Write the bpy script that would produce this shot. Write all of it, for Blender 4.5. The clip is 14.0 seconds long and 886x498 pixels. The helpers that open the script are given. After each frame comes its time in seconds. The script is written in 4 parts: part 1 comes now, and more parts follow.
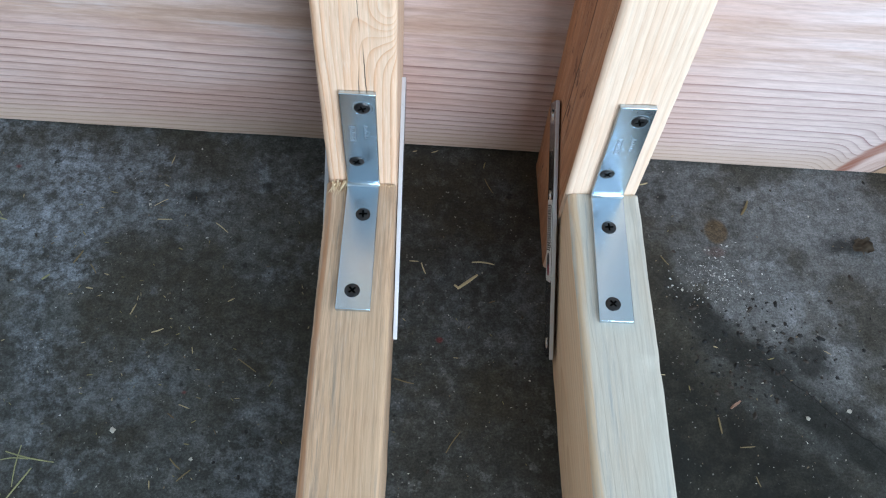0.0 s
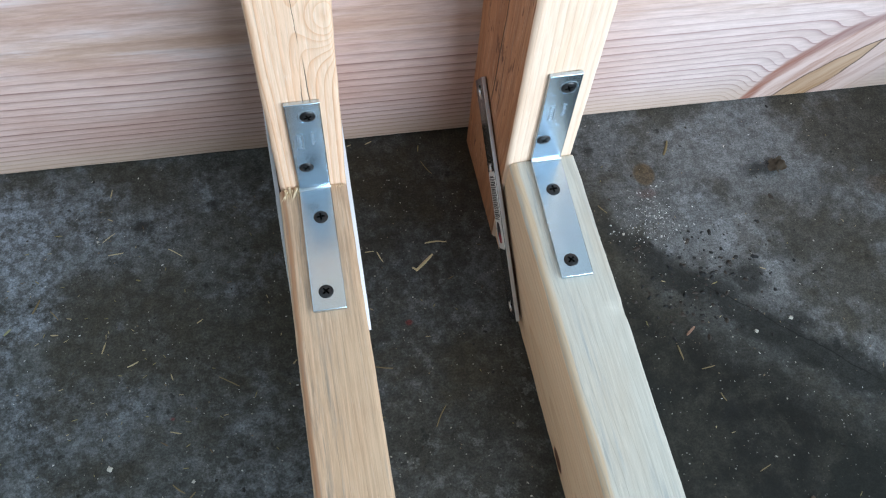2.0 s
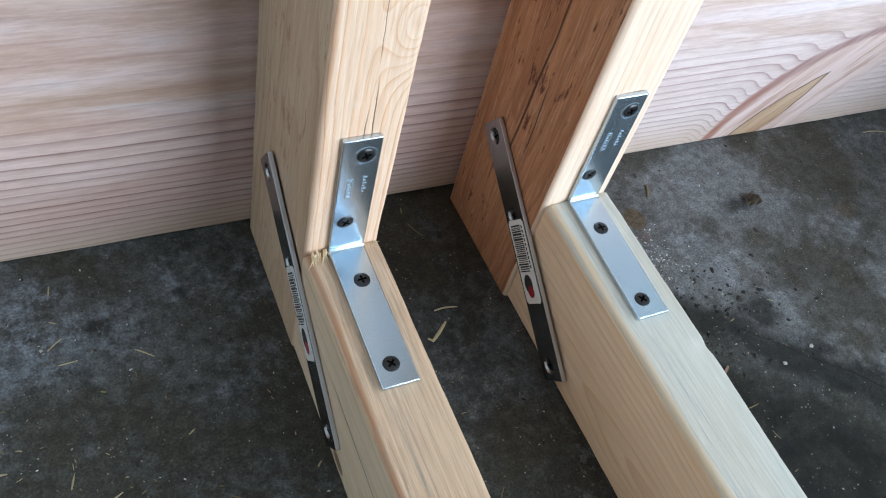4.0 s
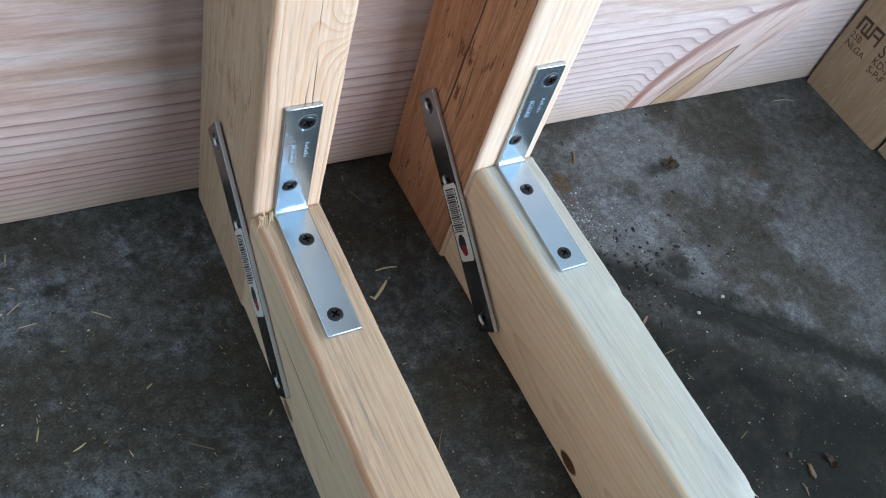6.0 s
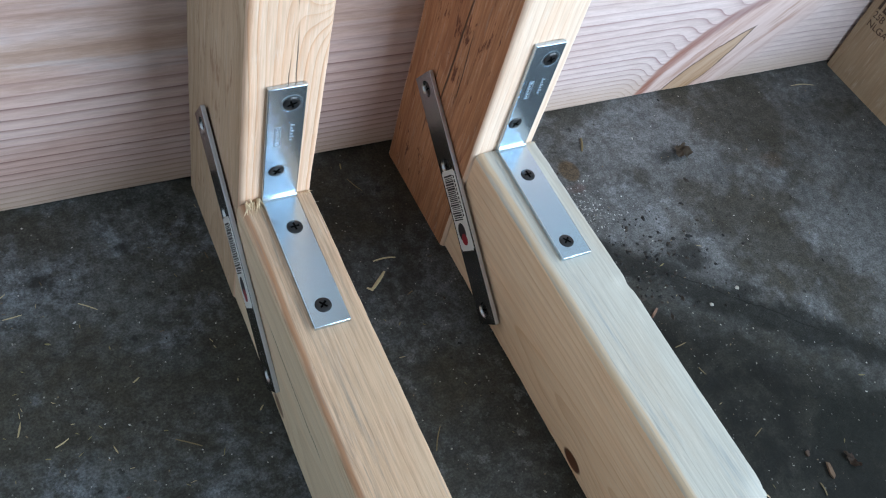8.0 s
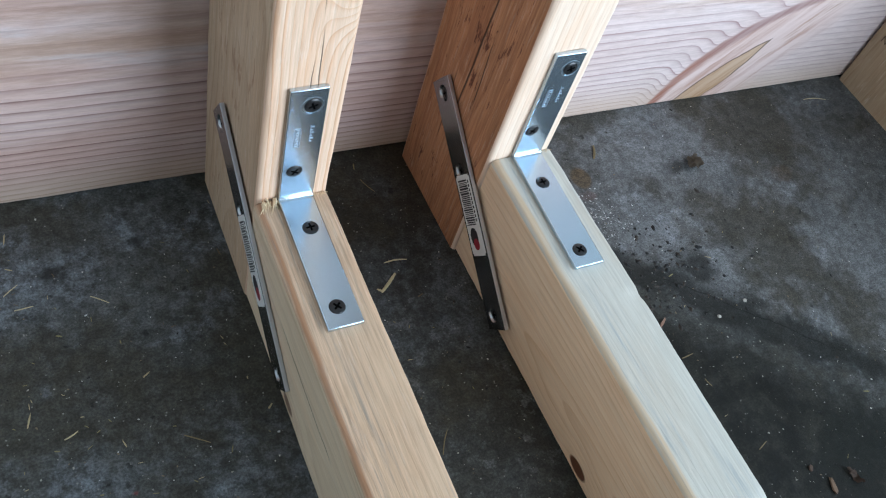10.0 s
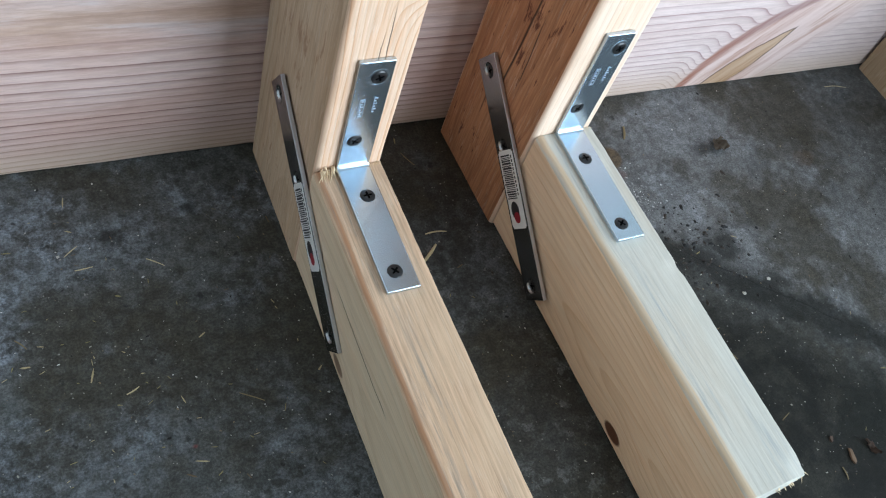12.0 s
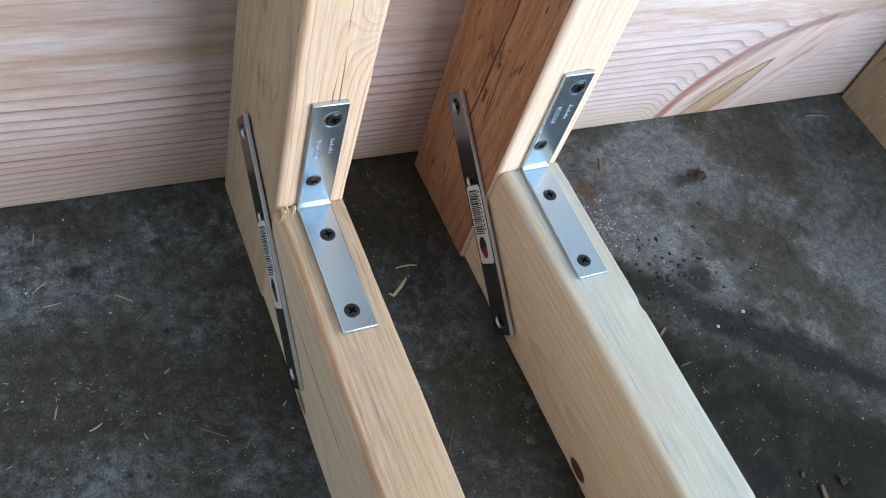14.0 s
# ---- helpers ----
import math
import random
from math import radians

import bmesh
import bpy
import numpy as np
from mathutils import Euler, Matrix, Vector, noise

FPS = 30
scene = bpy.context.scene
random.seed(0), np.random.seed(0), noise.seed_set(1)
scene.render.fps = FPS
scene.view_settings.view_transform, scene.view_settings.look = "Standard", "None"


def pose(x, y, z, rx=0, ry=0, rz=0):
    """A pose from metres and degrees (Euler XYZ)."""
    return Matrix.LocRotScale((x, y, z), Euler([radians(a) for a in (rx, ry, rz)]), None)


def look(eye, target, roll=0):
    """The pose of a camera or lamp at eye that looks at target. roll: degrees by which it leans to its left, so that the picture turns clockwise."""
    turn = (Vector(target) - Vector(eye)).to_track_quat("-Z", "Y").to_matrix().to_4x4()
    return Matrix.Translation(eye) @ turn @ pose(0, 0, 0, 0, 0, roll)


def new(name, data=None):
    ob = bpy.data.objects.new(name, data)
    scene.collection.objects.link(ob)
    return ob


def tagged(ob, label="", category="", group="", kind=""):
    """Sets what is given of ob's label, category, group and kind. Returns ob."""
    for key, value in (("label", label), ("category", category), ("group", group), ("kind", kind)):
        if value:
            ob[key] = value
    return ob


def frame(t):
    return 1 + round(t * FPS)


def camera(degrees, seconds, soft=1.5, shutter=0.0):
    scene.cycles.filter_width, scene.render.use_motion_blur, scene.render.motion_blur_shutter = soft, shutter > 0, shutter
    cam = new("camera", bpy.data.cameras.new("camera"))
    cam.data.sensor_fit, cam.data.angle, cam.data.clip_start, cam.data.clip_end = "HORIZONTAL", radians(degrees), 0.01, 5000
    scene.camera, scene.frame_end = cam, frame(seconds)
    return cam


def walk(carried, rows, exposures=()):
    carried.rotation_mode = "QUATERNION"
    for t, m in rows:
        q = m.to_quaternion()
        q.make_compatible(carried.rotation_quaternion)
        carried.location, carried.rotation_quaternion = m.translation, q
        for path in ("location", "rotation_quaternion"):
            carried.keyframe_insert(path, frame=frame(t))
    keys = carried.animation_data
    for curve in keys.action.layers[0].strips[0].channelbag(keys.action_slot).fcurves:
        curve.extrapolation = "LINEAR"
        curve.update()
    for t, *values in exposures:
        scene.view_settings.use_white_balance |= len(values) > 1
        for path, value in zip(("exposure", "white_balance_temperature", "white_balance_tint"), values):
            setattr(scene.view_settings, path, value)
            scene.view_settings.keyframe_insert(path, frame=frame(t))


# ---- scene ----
cam = camera(54.0, 14.0, soft=1.15)
PATH = [
    (0, (0.038, -0.275, 0.501), (0.072, 0.715, -1.237), 4.4),
    (0.5, (0.019, -0.287, 0.512), (0.055, 0.683, -1.236), 4.3),
    (1, (0.029, -0.295, 0.523), (0.094, 0.69, -1.216), 5.2),
    (1.5, (0.019, -0.293, 0.524), (0.089, 0.671, -1.227), 4.7),
    (2, (0.01, -0.278, 0.522), (0.242, 0.643, -1.239), 5.0),
    (2.5, (-0.015, -0.276, 0.53), (0.218, 0.637, -1.234), 6.0),
    (3, (-0.025, -0.284, 0.524), (0.256, 0.666, -1.213), 9.0),
    (3.5, (-0.062, -0.252, 0.483), (0.537, 0.772, -1.127), 14.2),
    (3.7, (-0.098, -0.234, 0.437), (0.583, 0.783, -1.145), 16.1),
    (5.8, (-0.138, -0.261, 0.463), (0.675, 0.651, -1.121), 21.4),
    (6, (-0.125, -0.263, 0.463), (0.704, 0.648, -1.113), 21.3),
    (6.5, (-0.113, -0.264, 0.457), (0.718, 0.649, -1.116), 20.6),
    (7, (-0.107, -0.259, 0.455), (0.7, 0.668, -1.122), 19.4),
    (7.5, (-0.096, -0.259, 0.447), (0.7, 0.675, -1.131), 19.4),
    (8, (-0.105, -0.263, 0.447), (0.676, 0.663, -1.143), 19.4),
    (8.2, (-0.112, -0.263, 0.451), (0.658, 0.671, -1.141), 19.1),
    (10.3, (-0.112, -0.257, 0.447), (0.681, 0.655, -1.147), 22.8),
    (10.5, (-0.119, -0.259, 0.441), (0.677, 0.618, -1.171), 24.9),
    (11, (-0.138, -0.253, 0.454), (0.68, 0.609, -1.155), 24.5),
    (11.5, (-0.151, -0.256, 0.455), (0.644, 0.627, -1.154), 23.3),
    (12, (-0.149, -0.261, 0.452), (0.646, 0.624, -1.156), 23.9),
    (12.5, (-0.143, -0.265, 0.454), (0.649, 0.643, -1.143), 23.2),
    (13, (-0.129, -0.26, 0.464), (0.671, 0.664, -1.119), 22.8),
    (13.5, (-0.133, -0.256, 0.456), (0.654, 0.663, -1.137), 23.0),
    (14, (-0.122, -0.263, 0.467), (0.651, 0.664, -1.128), 22.2),
]
walk(cam, [(t, look(eye, target, roll)) for t, eye, target, roll in PATH],
     [(0.0, -0.09, 6180, 10), (1.0, -0.02, 6250, 10), (3.0, 0.03, 6330, 10), (6.0, -0.02, 6100, 10),
      (8.0, -0.04, 6100, 10), (10.5, -0.03, 6120, 10), (11.0, 0.03, 6350, 10), (14.0, 0.03, 6350, 10)])

# ---- world, daylight through an unseen opening, exposure ----
world = bpy.data.worlds.new("overcast_sky")
scene.world = world
world.use_nodes = True
wt = world.node_tree
sky = wt.nodes.new("ShaderNodeTexSky")
sky.sky_type, sky.sun_disc = "NISHITA", False
sky.sun_elevation, sky.sun_rotation = radians(40), radians(150)
wt.links.new(sky.outputs[0], wt.nodes["Background"].inputs[0])
wt.nodes["Background"].inputs[1].default_value = 0.10

# unseen opening, its place and height tuned to the side light and reflections
OPEN_X0, OPEN_X1, OPEN_Y, OPEN_Z0, OPEN_Z1 = 0.25, 3.0, -1.5, 0.12, 1.42
daylight = bpy.data.lights.new("daylight_in_opening", "AREA")
daylight.shape, daylight.size, daylight.size_y = "RECTANGLE", OPEN_X1 - OPEN_X0 - 0.1, OPEN_Z1 - OPEN_Z0 - 0.1
daylight.energy, daylight.color = 114.0, (0.705, 0.862, 1.0)
lamp = new("daylight_in_opening", daylight)
lamp.matrix_world = look(((OPEN_X0 + OPEN_X1) / 2, OPEN_Y - 0.02, (OPEN_Z0 + OPEN_Z1) / 2), ((OPEN_X0 + OPEN_X1) / 2, 0, (OPEN_Z0 + OPEN_Z1) / 2))


# ---- node helpers ----
class Nodes:
    def __init__(self, name):
        self.mat = bpy.data.materials.new(name)
        self.mat.use_nodes = True
        self.t = self.mat.node_tree
        self.bsdf = self.t.nodes["Principled BSDF"]
        self.co = self.t.nodes.new("ShaderNodeTexCoord").outputs["Object"]
        s = self.t.nodes.new("ShaderNodeSeparateXYZ")
        self.put(s, 0, self.co)
        self.x, self.y, self.z = s.outputs

    def put(self, node, key, value):
        if isinstance(value, bpy.types.NodeSocket):
            self.t.links.new(value, node.inputs[key])
        elif value is not None:
            sock = node.inputs[key]
            if sock.type == "RGBA" and len(value) == 3:
                value = (*value, 1)
            sock.default_value = value

    def m(self, op, a, b=None, c=None, clamp=False):
        n = self.t.nodes.new("ShaderNodeMath")
        n.operation, n.use_clamp = op, clamp
        for i, v in enumerate((a, b, c)):
            self.put(n, i, v)
        return n.outputs[0]

    def vec(self, a, b, c):
        n = self.t.nodes.new("ShaderNodeCombineXYZ")
        for i, v in enumerate((a, b, c)):
            self.put(n, i, v)
        return n.outputs[0]

    def noise(self, v, scale, detail=3.0, rough=0.5, warp=0.0):
        n = self.t.nodes.new("ShaderNodeTexNoise")
        self.put(n, "Vector", v)
        for k, q in (("Scale", scale), ("Detail", detail), ("Roughness", rough), ("Distortion", warp)):
            n.inputs[k].default_value = q
        return n.outputs[0]

    def cells(self, v, scale):
        n = self.t.nodes.new("ShaderNodeTexVoronoi")
        self.put(n, "Vector", v)
        n.inputs["Scale"].default_value = scale
        return n.outputs["Distance"]

    def step(self, v, a, b, lo=0.0, hi=1.0):
        n = self.t.nodes.new("ShaderNodeMapRange")
        n.interpolation_type = "SMOOTHSTEP"
        for i, q in enumerate((v, a, b, lo, hi)):
            self.put(n, i, q)
        return n.outputs[0]

    def mix(self, f, a, b, blend="MIX"):
        n = self.t.nodes.new("ShaderNodeMix")
        n.data_type, n.blend_type = "RGBA", blend
        self.put(n, 0, f)
        self.put(n, 6, a)
        self.put(n, 7, b)
        return n.outputs[2]

    def spot(self, x, y, rx, ry, soft=0.5, wobble=None):
        """A soft-edged oval stain round (x, y)."""
        d = self.m("SQRT", self.m("ADD", self.m("POWER", self.m("DIVIDE", self.m("SUBTRACT", self.x, x), rx), 2),
                                  self.m("POWER", self.m("DIVIDE", self.m("SUBTRACT", self.y, y), ry), 2)))
        if wobble is not None:
            d = self.m("ADD", d, wobble)
        return self.step(d, 1 - soft, 1 + soft, 1, 0)

    def bump(self, height, strength, distance):
        n = self.t.nodes.new("ShaderNodeBump")
        n.inputs["Strength"].default_value, n.inputs["Distance"].default_value = strength, distance
        self.put(n, "Height", height)
        self.put(self.bsdf, "Normal", n.outputs[0])

    def done(self, col, rough=0.6, metal=0.0, spec=None):
        self.put(self.bsdf, "Base Color", col)
        self.put(self.bsdf, "Roughness", rough)
        self.put(self.bsdf, "Metallic", metal)
        if spec is not None:
            self.put(self.bsdf, "Specular IOR Level", spec)
        return self.mat


def plain(name, col, rough=0.6, metal=0.0, vary=0.25, scale=60.0):
    """A paint, plastic or fibre with a little unevenness in tone and gloss."""
    k = Nodes(name)
    n = k.noise(k.co, scale, 5, 0.6)
    c = k.mix(n, tuple(v * (1 - vary) for v in col), tuple(min(1, v * (1 + vary)) for v in col))
    return k.done(c, k.m("MULTIPLY_ADD", n, 0.2, rough - 0.1), metal)


def wood(name, axis, pale, late, pith, spacing, lean=0.0, knots=(), stain=None, stain_amount=0.0, line=0.55, tone=0.14,
         edge=None, cracks=(), wob=0.007, marks=0.0, heart=0.8, arris=None, mark=(0.085, 0.034, 0.018)):
    """Sawn softwood: growth rings round a pith line along axis, fibres, knots, blue stain and drying cracks.
    pith: its place across the grain; lean: how it drifts along it; knots: (along, across, across, lift, radius);
    cracks: (axis across, place, drift, from, to, half width)."""
    k = Nodes(name)
    l, p, q = {"z": (k.z, k.x, k.y), "y": (k.y, k.x, k.z), "x": (k.x, k.y, k.z)}[axis]
    slow = k.noise(k.vec(k.m("MULTIPLY", l, 4.5), k.m("MULTIPLY", p, 14), k.m("MULTIPLY", q, 14)), 1.0, 2, 0.5)
    quick = k.noise(k.vec(k.m("MULTIPLY", l, 22), k.m("MULTIPLY", p, 90), k.m("MULTIPLY", q, 90)), 1.0, 3, 0.5)
    dp = k.m("ADD", k.m("SUBTRACT", p, pith[0]), k.m("MULTIPLY", l, lean))
    dq = k.m("SUBTRACT", q, pith[1])
    r = k.m("SQRT", k.m("ADD", k.m("MULTIPLY", dp, dp), k.m("MULTIPLY", dq, dq)))
    r = k.m("ADD", r, k.m("MULTIPLY", k.m("SUBTRACT", slow, 0.5), wob * 2))
    r = k.m("ADD", r, k.m("MULTIPLY", k.m("SUBTRACT", quick, 0.5), 0.0011))
    core = None
    for a, b, c, lift, rad in knots:
        d2 = k.m("ADD", k.m("POWER", k.m("MULTIPLY", k.m("SUBTRACT", l, a), 0.55), 2),
                 k.m("ADD", k.m("POWER", k.m("SUBTRACT", p, b), 2), k.m("POWER", k.m("SUBTRACT", q, c), 2)))
        r = k.m("ADD", r, k.m("MULTIPLY", k.m("EXPONENT", k.m("DIVIDE", d2, -rad * rad)), lift))
        this = k.step(d2, (rad * 0.28) ** 2, (rad * 0.38) ** 2, 1, 0)
        core = this if core is None else k.m("MAXIMUM", core, this)
    turn = k.m("DIVIDE", r, spacing)
    saw = k.m("FRACT", turn)
    ring = k.m("MULTIPLY", k.m("POWER", saw, 3.2), k.step(saw, 0.93, 1.0, 1, 0))
    each = k.noise(k.vec(k.m("FLOOR", turn), 0.37, 0.71), 3.1, 0)
    ring = k.m("MULTIPLY", ring, k.m("MULTIPLY_ADD", each, 1.3, 0.25))
    fibre = k.noise(k.vec(k.m("MULTIPLY", l, 30), k.m("MULTIPLY", p, 800), k.m("MULTIPLY", q, 800)), 1.0, 4, 0.65)
    band = k.noise(k.vec(k.m("MULTIPLY", l, 5), k.m("MULTIPLY", p, 130), k.m("MULTIPLY", q, 130)), 1.0, 4, 0.6)
    cloud = k.noise(k.co, 14, 3, 0.5)
    fleck = k.noise(k.vec(k.m("MULTIPLY", l, 55), k.m("MULTIPLY", p, 620), k.m("MULTIPLY", q, 620)), 1.0, 4, 0.7)
    blush = k.noise(k.vec(k.m("MULTIPLY", l, 9), k.m("MULTIPLY", p, 45), k.m("MULTIPLY", q, 45)), 1.0, 4, 0.6)
    c = k.mix(k.m("MULTIPLY", k.step(blush, 0.45, 0.7), 0.35), pale, tuple(v * w for v, w in zip(pale, (0.98, 0.82, 0.70))))
    c = k.mix(k.m("MULTIPLY", ring, line, clamp=True), c, late)
    c = k.mix(k.m("MULTIPLY", k.step(fleck, 0.55, 0.75), 0.26), c, late)
    c = k.mix(k.m("MULTIPLY", k.step(fleck, 0.46, 0.32), 0.22), c, (0.86, 0.80, 0.72))
    c = k.mix(k.m("MULTIPLY", k.step(band, 0.42, 0.75), 0.22), c, late)
    c = k.mix(tone * 1.6, c, k.mix(k.step(fibre, 0.32, 0.66), (0.42, 0.36, 0.30), (1.12, 1.12, 1.12)), "MULTIPLY")
    pore = k.noise(k.vec(k.m("MULTIPLY", l, 34), k.m("MULTIPLY", p, 760), k.m("MULTIPLY", q, 760)), 1.0, 3, 0.6)
    c = k.mix(k.m("MULTIPLY", k.step(pore, 0.64, 0.72), tone * 1.8), c, tuple(v * 0.5 for v in late))
    c = k.mix(tone, c, k.mix(cloud, (0.5, 0.42, 0.36), (1.0, 0.98, 0.95)), "MULTIPLY")
    if edge is not None:
        c = k.mix(k.m("MULTIPLY", k.step(cloud, 0.45, 0.6), 0.4), c, edge)
    if arris is not None:
        # heartwood showing along one long edge
        at, half, col, amount = arris
        s = k.m("ADD", k.m("SUBTRACT", k.x, at), k.m("MULTIPLY", k.m("SUBTRACT", k.noise(k.vec(k.m("MULTIPLY", l, 18), 0.1, 0.4), 1.0, 4, 0.6), 0.5), half * 1.6))
        s = k.m("MULTIPLY", k.step(k.m("ABSOLUTE", s), half * 0.4, half, 1, 0), k.step(k.z, 0.076, 0.083))
        c = k.mix(k.m("MULTIPLY", s, k.m("MULTIPLY", k.step(band, 0.3, 0.55), amount)), c, col)
    if stain is not None:
        s = k.m("MULTIPLY", k.step(k.noise(k.vec(k.m("MULTIPLY", l, 17), k.m("MULTIPLY", p, 330), k.m("MULTIPLY", q, 330)), 1.0, 6, 0.75), 0.46, 0.70), k.step(k.noise(k.vec(k.m("MULTIPLY", l, 13), k.m("MULTIPLY", p, 60), k.m("MULTIPLY", q, 60)), 1.0, 4), 0.38, 0.60))
        c = k.mix(k.m("MULTIPLY", s, stain_amount), c, stain)
    if marks:
        s = k.noise(k.vec(k.m("MULTIPLY", l, 48), k.m("MULTIPLY", p, 260), k.m("MULTIPLY", q, 260)), 1.0, 4, 0.75)
        s = k.m("ADD", s, k.m("MULTIPLY", k.m("SUBTRACT", k.noise(k.co, 28, 3), 0.5), 0.35))
        c = k.mix(k.m("MULTIPLY", k.step(s, 0.60, 0.70), marks), c, mark)
    if core is not None:
        c = k.mix(k.m("MULTIPLY", core, heart), c, (0.10, 0.04, 0.02))
    deep = None
    for ax, place, drift, a, b, half in cracks:
        w = {"x": k.x, "y": k.y, "z": k.z}[ax]
        off = k.m("SUBTRACT", w, k.m("ADD", k.m("MULTIPLY_ADD", k.m("SUBTRACT", l, a), drift, place),
                                     k.m("MULTIPLY", k.m("SUBTRACT", k.noise(k.vec(k.m("MULTIPLY", l, 45), 0.3, 0.9), 1.0, 3), 0.5), 0.0022)))
        on = k.m("MULTIPLY", k.step(k.m("ABSOLUTE", off), half * 0.35, half, 1, 0),
                 k.m("MULTIPLY", k.step(l, a, a + 0.01), k.step(l, b - 0.02, b, 1, 0)))
        deep = on if deep is None else k.m("MAXIMUM", deep, on)
    h = k.m("MULTIPLY_ADD", ring, 0.5, k.m("MULTIPLY", fibre, 0.6))
    if deep is not None:
        c = k.mix(k.m("MULTIPLY", deep, 0.85), c, (0.03, 0.018, 0.012))
        h = k.m("SUBTRACT", h, k.m("MULTIPLY", deep, 3))
    k.bump(h, 0.55, 0.00035)
    return k.done(c, k.m("MULTIPLY_ADD", fibre, 0.2, 0.5), 0.0, 0.35)


def concrete():
    """Old grey garage slab: mottled, with pale salt bloom, oil, rust and a hairline crack."""
    k = Nodes("worn_concrete")
    big = k.noise(k.co, 7, 6, 0.62, 0.6)
    mid = k.noise(k.co, 26, 9, 0.72, 0.3)
    fine = k.noise(k.co, 150, 8, 0.75)
    grit = k.noise(k.co, 700, 4, 0.7)
    here = k.step(k.m("SQRT", k.m("ADD", k.m("POWER", k.m("SUBTRACT", k.x, 0.1), 2), k.m("POWER", k.y, 2))), 0.35, 0.75, 1, 0)
    left = k.m("MULTIPLY", k.step(k.x, 0.06, -0.05), k.m("MULTIPLY_ADD", here, 0.6, 0.4))
    left = k.m("MULTIPLY", left, k.step(k.y, -0.16, 0.0, 0.4, 1))
    c = k.mix(k.step(big, 0.34, 0.66), (0.019, 0.018, 0.0130), (0.046, 0.046, 0.040))
    c = k.mix(k.m("MULTIPLY", k.step(mid, 0.46, 0.60), 0.75), c, (0.052, 0.054, 0.052))
    c = k.mix(k.m("MULTIPLY", left, k.m("MULTIPLY_ADD", k.step(mid, 0.38, 0.62), 0.55, 0.2)), c, (0.104, 0.112, 0.109))
    # smoother, lighter grey on one side, partly bluish sheen painted into the colour
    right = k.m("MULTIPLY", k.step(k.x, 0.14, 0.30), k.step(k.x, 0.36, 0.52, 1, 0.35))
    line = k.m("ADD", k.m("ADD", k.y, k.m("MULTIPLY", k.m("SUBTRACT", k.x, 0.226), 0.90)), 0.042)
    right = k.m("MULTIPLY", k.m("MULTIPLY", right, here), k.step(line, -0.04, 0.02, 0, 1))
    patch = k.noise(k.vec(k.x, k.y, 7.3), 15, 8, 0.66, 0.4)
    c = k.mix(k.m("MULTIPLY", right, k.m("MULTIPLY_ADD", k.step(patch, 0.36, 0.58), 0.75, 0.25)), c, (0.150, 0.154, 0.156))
    c = k.mix(k.m("MULTIPLY", right, k.m("MULTIPLY", k.step(k.noise(k.vec(k.x, k.y, 2.9), 20, 7, 0.65, 0.3), 0.50, 0.64), 0.42)), c, (0.066, 0.057, 0.042))
    c = k.mix(k.m("MULTIPLY", right, k.m("MULTIPLY", k.step(k.noise(k.vec(k.x, k.y, 4.9), 38, 8, 0.7, 0.5), 0.56, 0.66), 0.6)), c, (0.24, 0.25, 0.265))
    # salt bloom
    wob = k.m("MULTIPLY", k.m("SUBTRACT", mid, 0.5), 4.2)
    cloud = k.noise(k.vec(k.x, k.y, 3.7), 11, 9, 0.72, 0.5)
    veil = k.m("MULTIPLY", k.step(cloud, 0.47, 0.61), k.step(k.y, -0.22, 0.0, 0.35, 1))
    for x, y, rx, ry in ((-0.19, 0.05, 0.07, 0.03), (-0.215, 0.02, 0.03, 0.02), (-0.15, -0.09, 0.04, 0.02), (-0.19, -0.022, 0.02, 0.012),
                         (-0.04, -0.15, 0.03, 0.03), (0.2, 0.07, 0.04, 0.018), (-0.30, -0.03, 0.05, 0.03)):
        veil = k.m("MAXIMUM", veil, k.spot(x, y, rx, ry, 0.9, wob))
    bloom = k.m("MULTIPLY", veil, k.step(k.m("MULTIPLY_ADD", fine, 0.6, k.m("MULTIPLY", mid, 0.4)), 0.37, 0.62))
    flake = k.noise(k.vec(k.x, k.y, 6.6), 85, 7, 0.72)
    c = k.mix(k.m("MULTIPLY", k.step(flake, 0.525, 0.60), k.m("MULTIPLY_ADD", k.step(patch, 0.40, 0.62), 0.45, 0.25)), c, (0.112, 0.116, 0.114))
    c = k.mix(k.m("MULTIPLY", k.step(flake, 0.465, 0.40), k.m("MULTIPLY_ADD", right, -0.25, 0.36)), c, (0.014, 0.013, 0.010))
    c = k.mix(k.m("MULTIPLY", bloom, k.m("MULTIPLY_ADD", left, 0.78, 0.14)), c, (0.235, 0.265, 0.305))
    # brown damp film
    c = k.mix(k.m("MULTIPLY", k.step(k.noise(k.vec(k.x, k.y, 8.1), 9, 7, 0.65), 0.48, 0.60), 0.72), c, (0.034, 0.029, 0.017))
    # shade painted on the near right floor, where the lamp falls too strong
    dimmed = k.m("MULTIPLY", k.m("MULTIPLY", k.step(line, -0.01, -0.07), here), k.step(k.x, 0.12, 0.2))
    c = k.mix(k.m("MULTIPLY", dimmed, 0.92), c, k.mix(k.step(mid, 0.42, 0.60), (0.004, 0.004, 0.003), (0.019, 0.018, 0.013)))
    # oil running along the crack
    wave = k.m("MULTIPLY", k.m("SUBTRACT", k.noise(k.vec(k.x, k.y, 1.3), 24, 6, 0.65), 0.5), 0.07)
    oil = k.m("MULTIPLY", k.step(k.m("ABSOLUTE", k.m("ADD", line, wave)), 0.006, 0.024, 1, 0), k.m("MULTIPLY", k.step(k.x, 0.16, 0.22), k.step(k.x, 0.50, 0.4)))
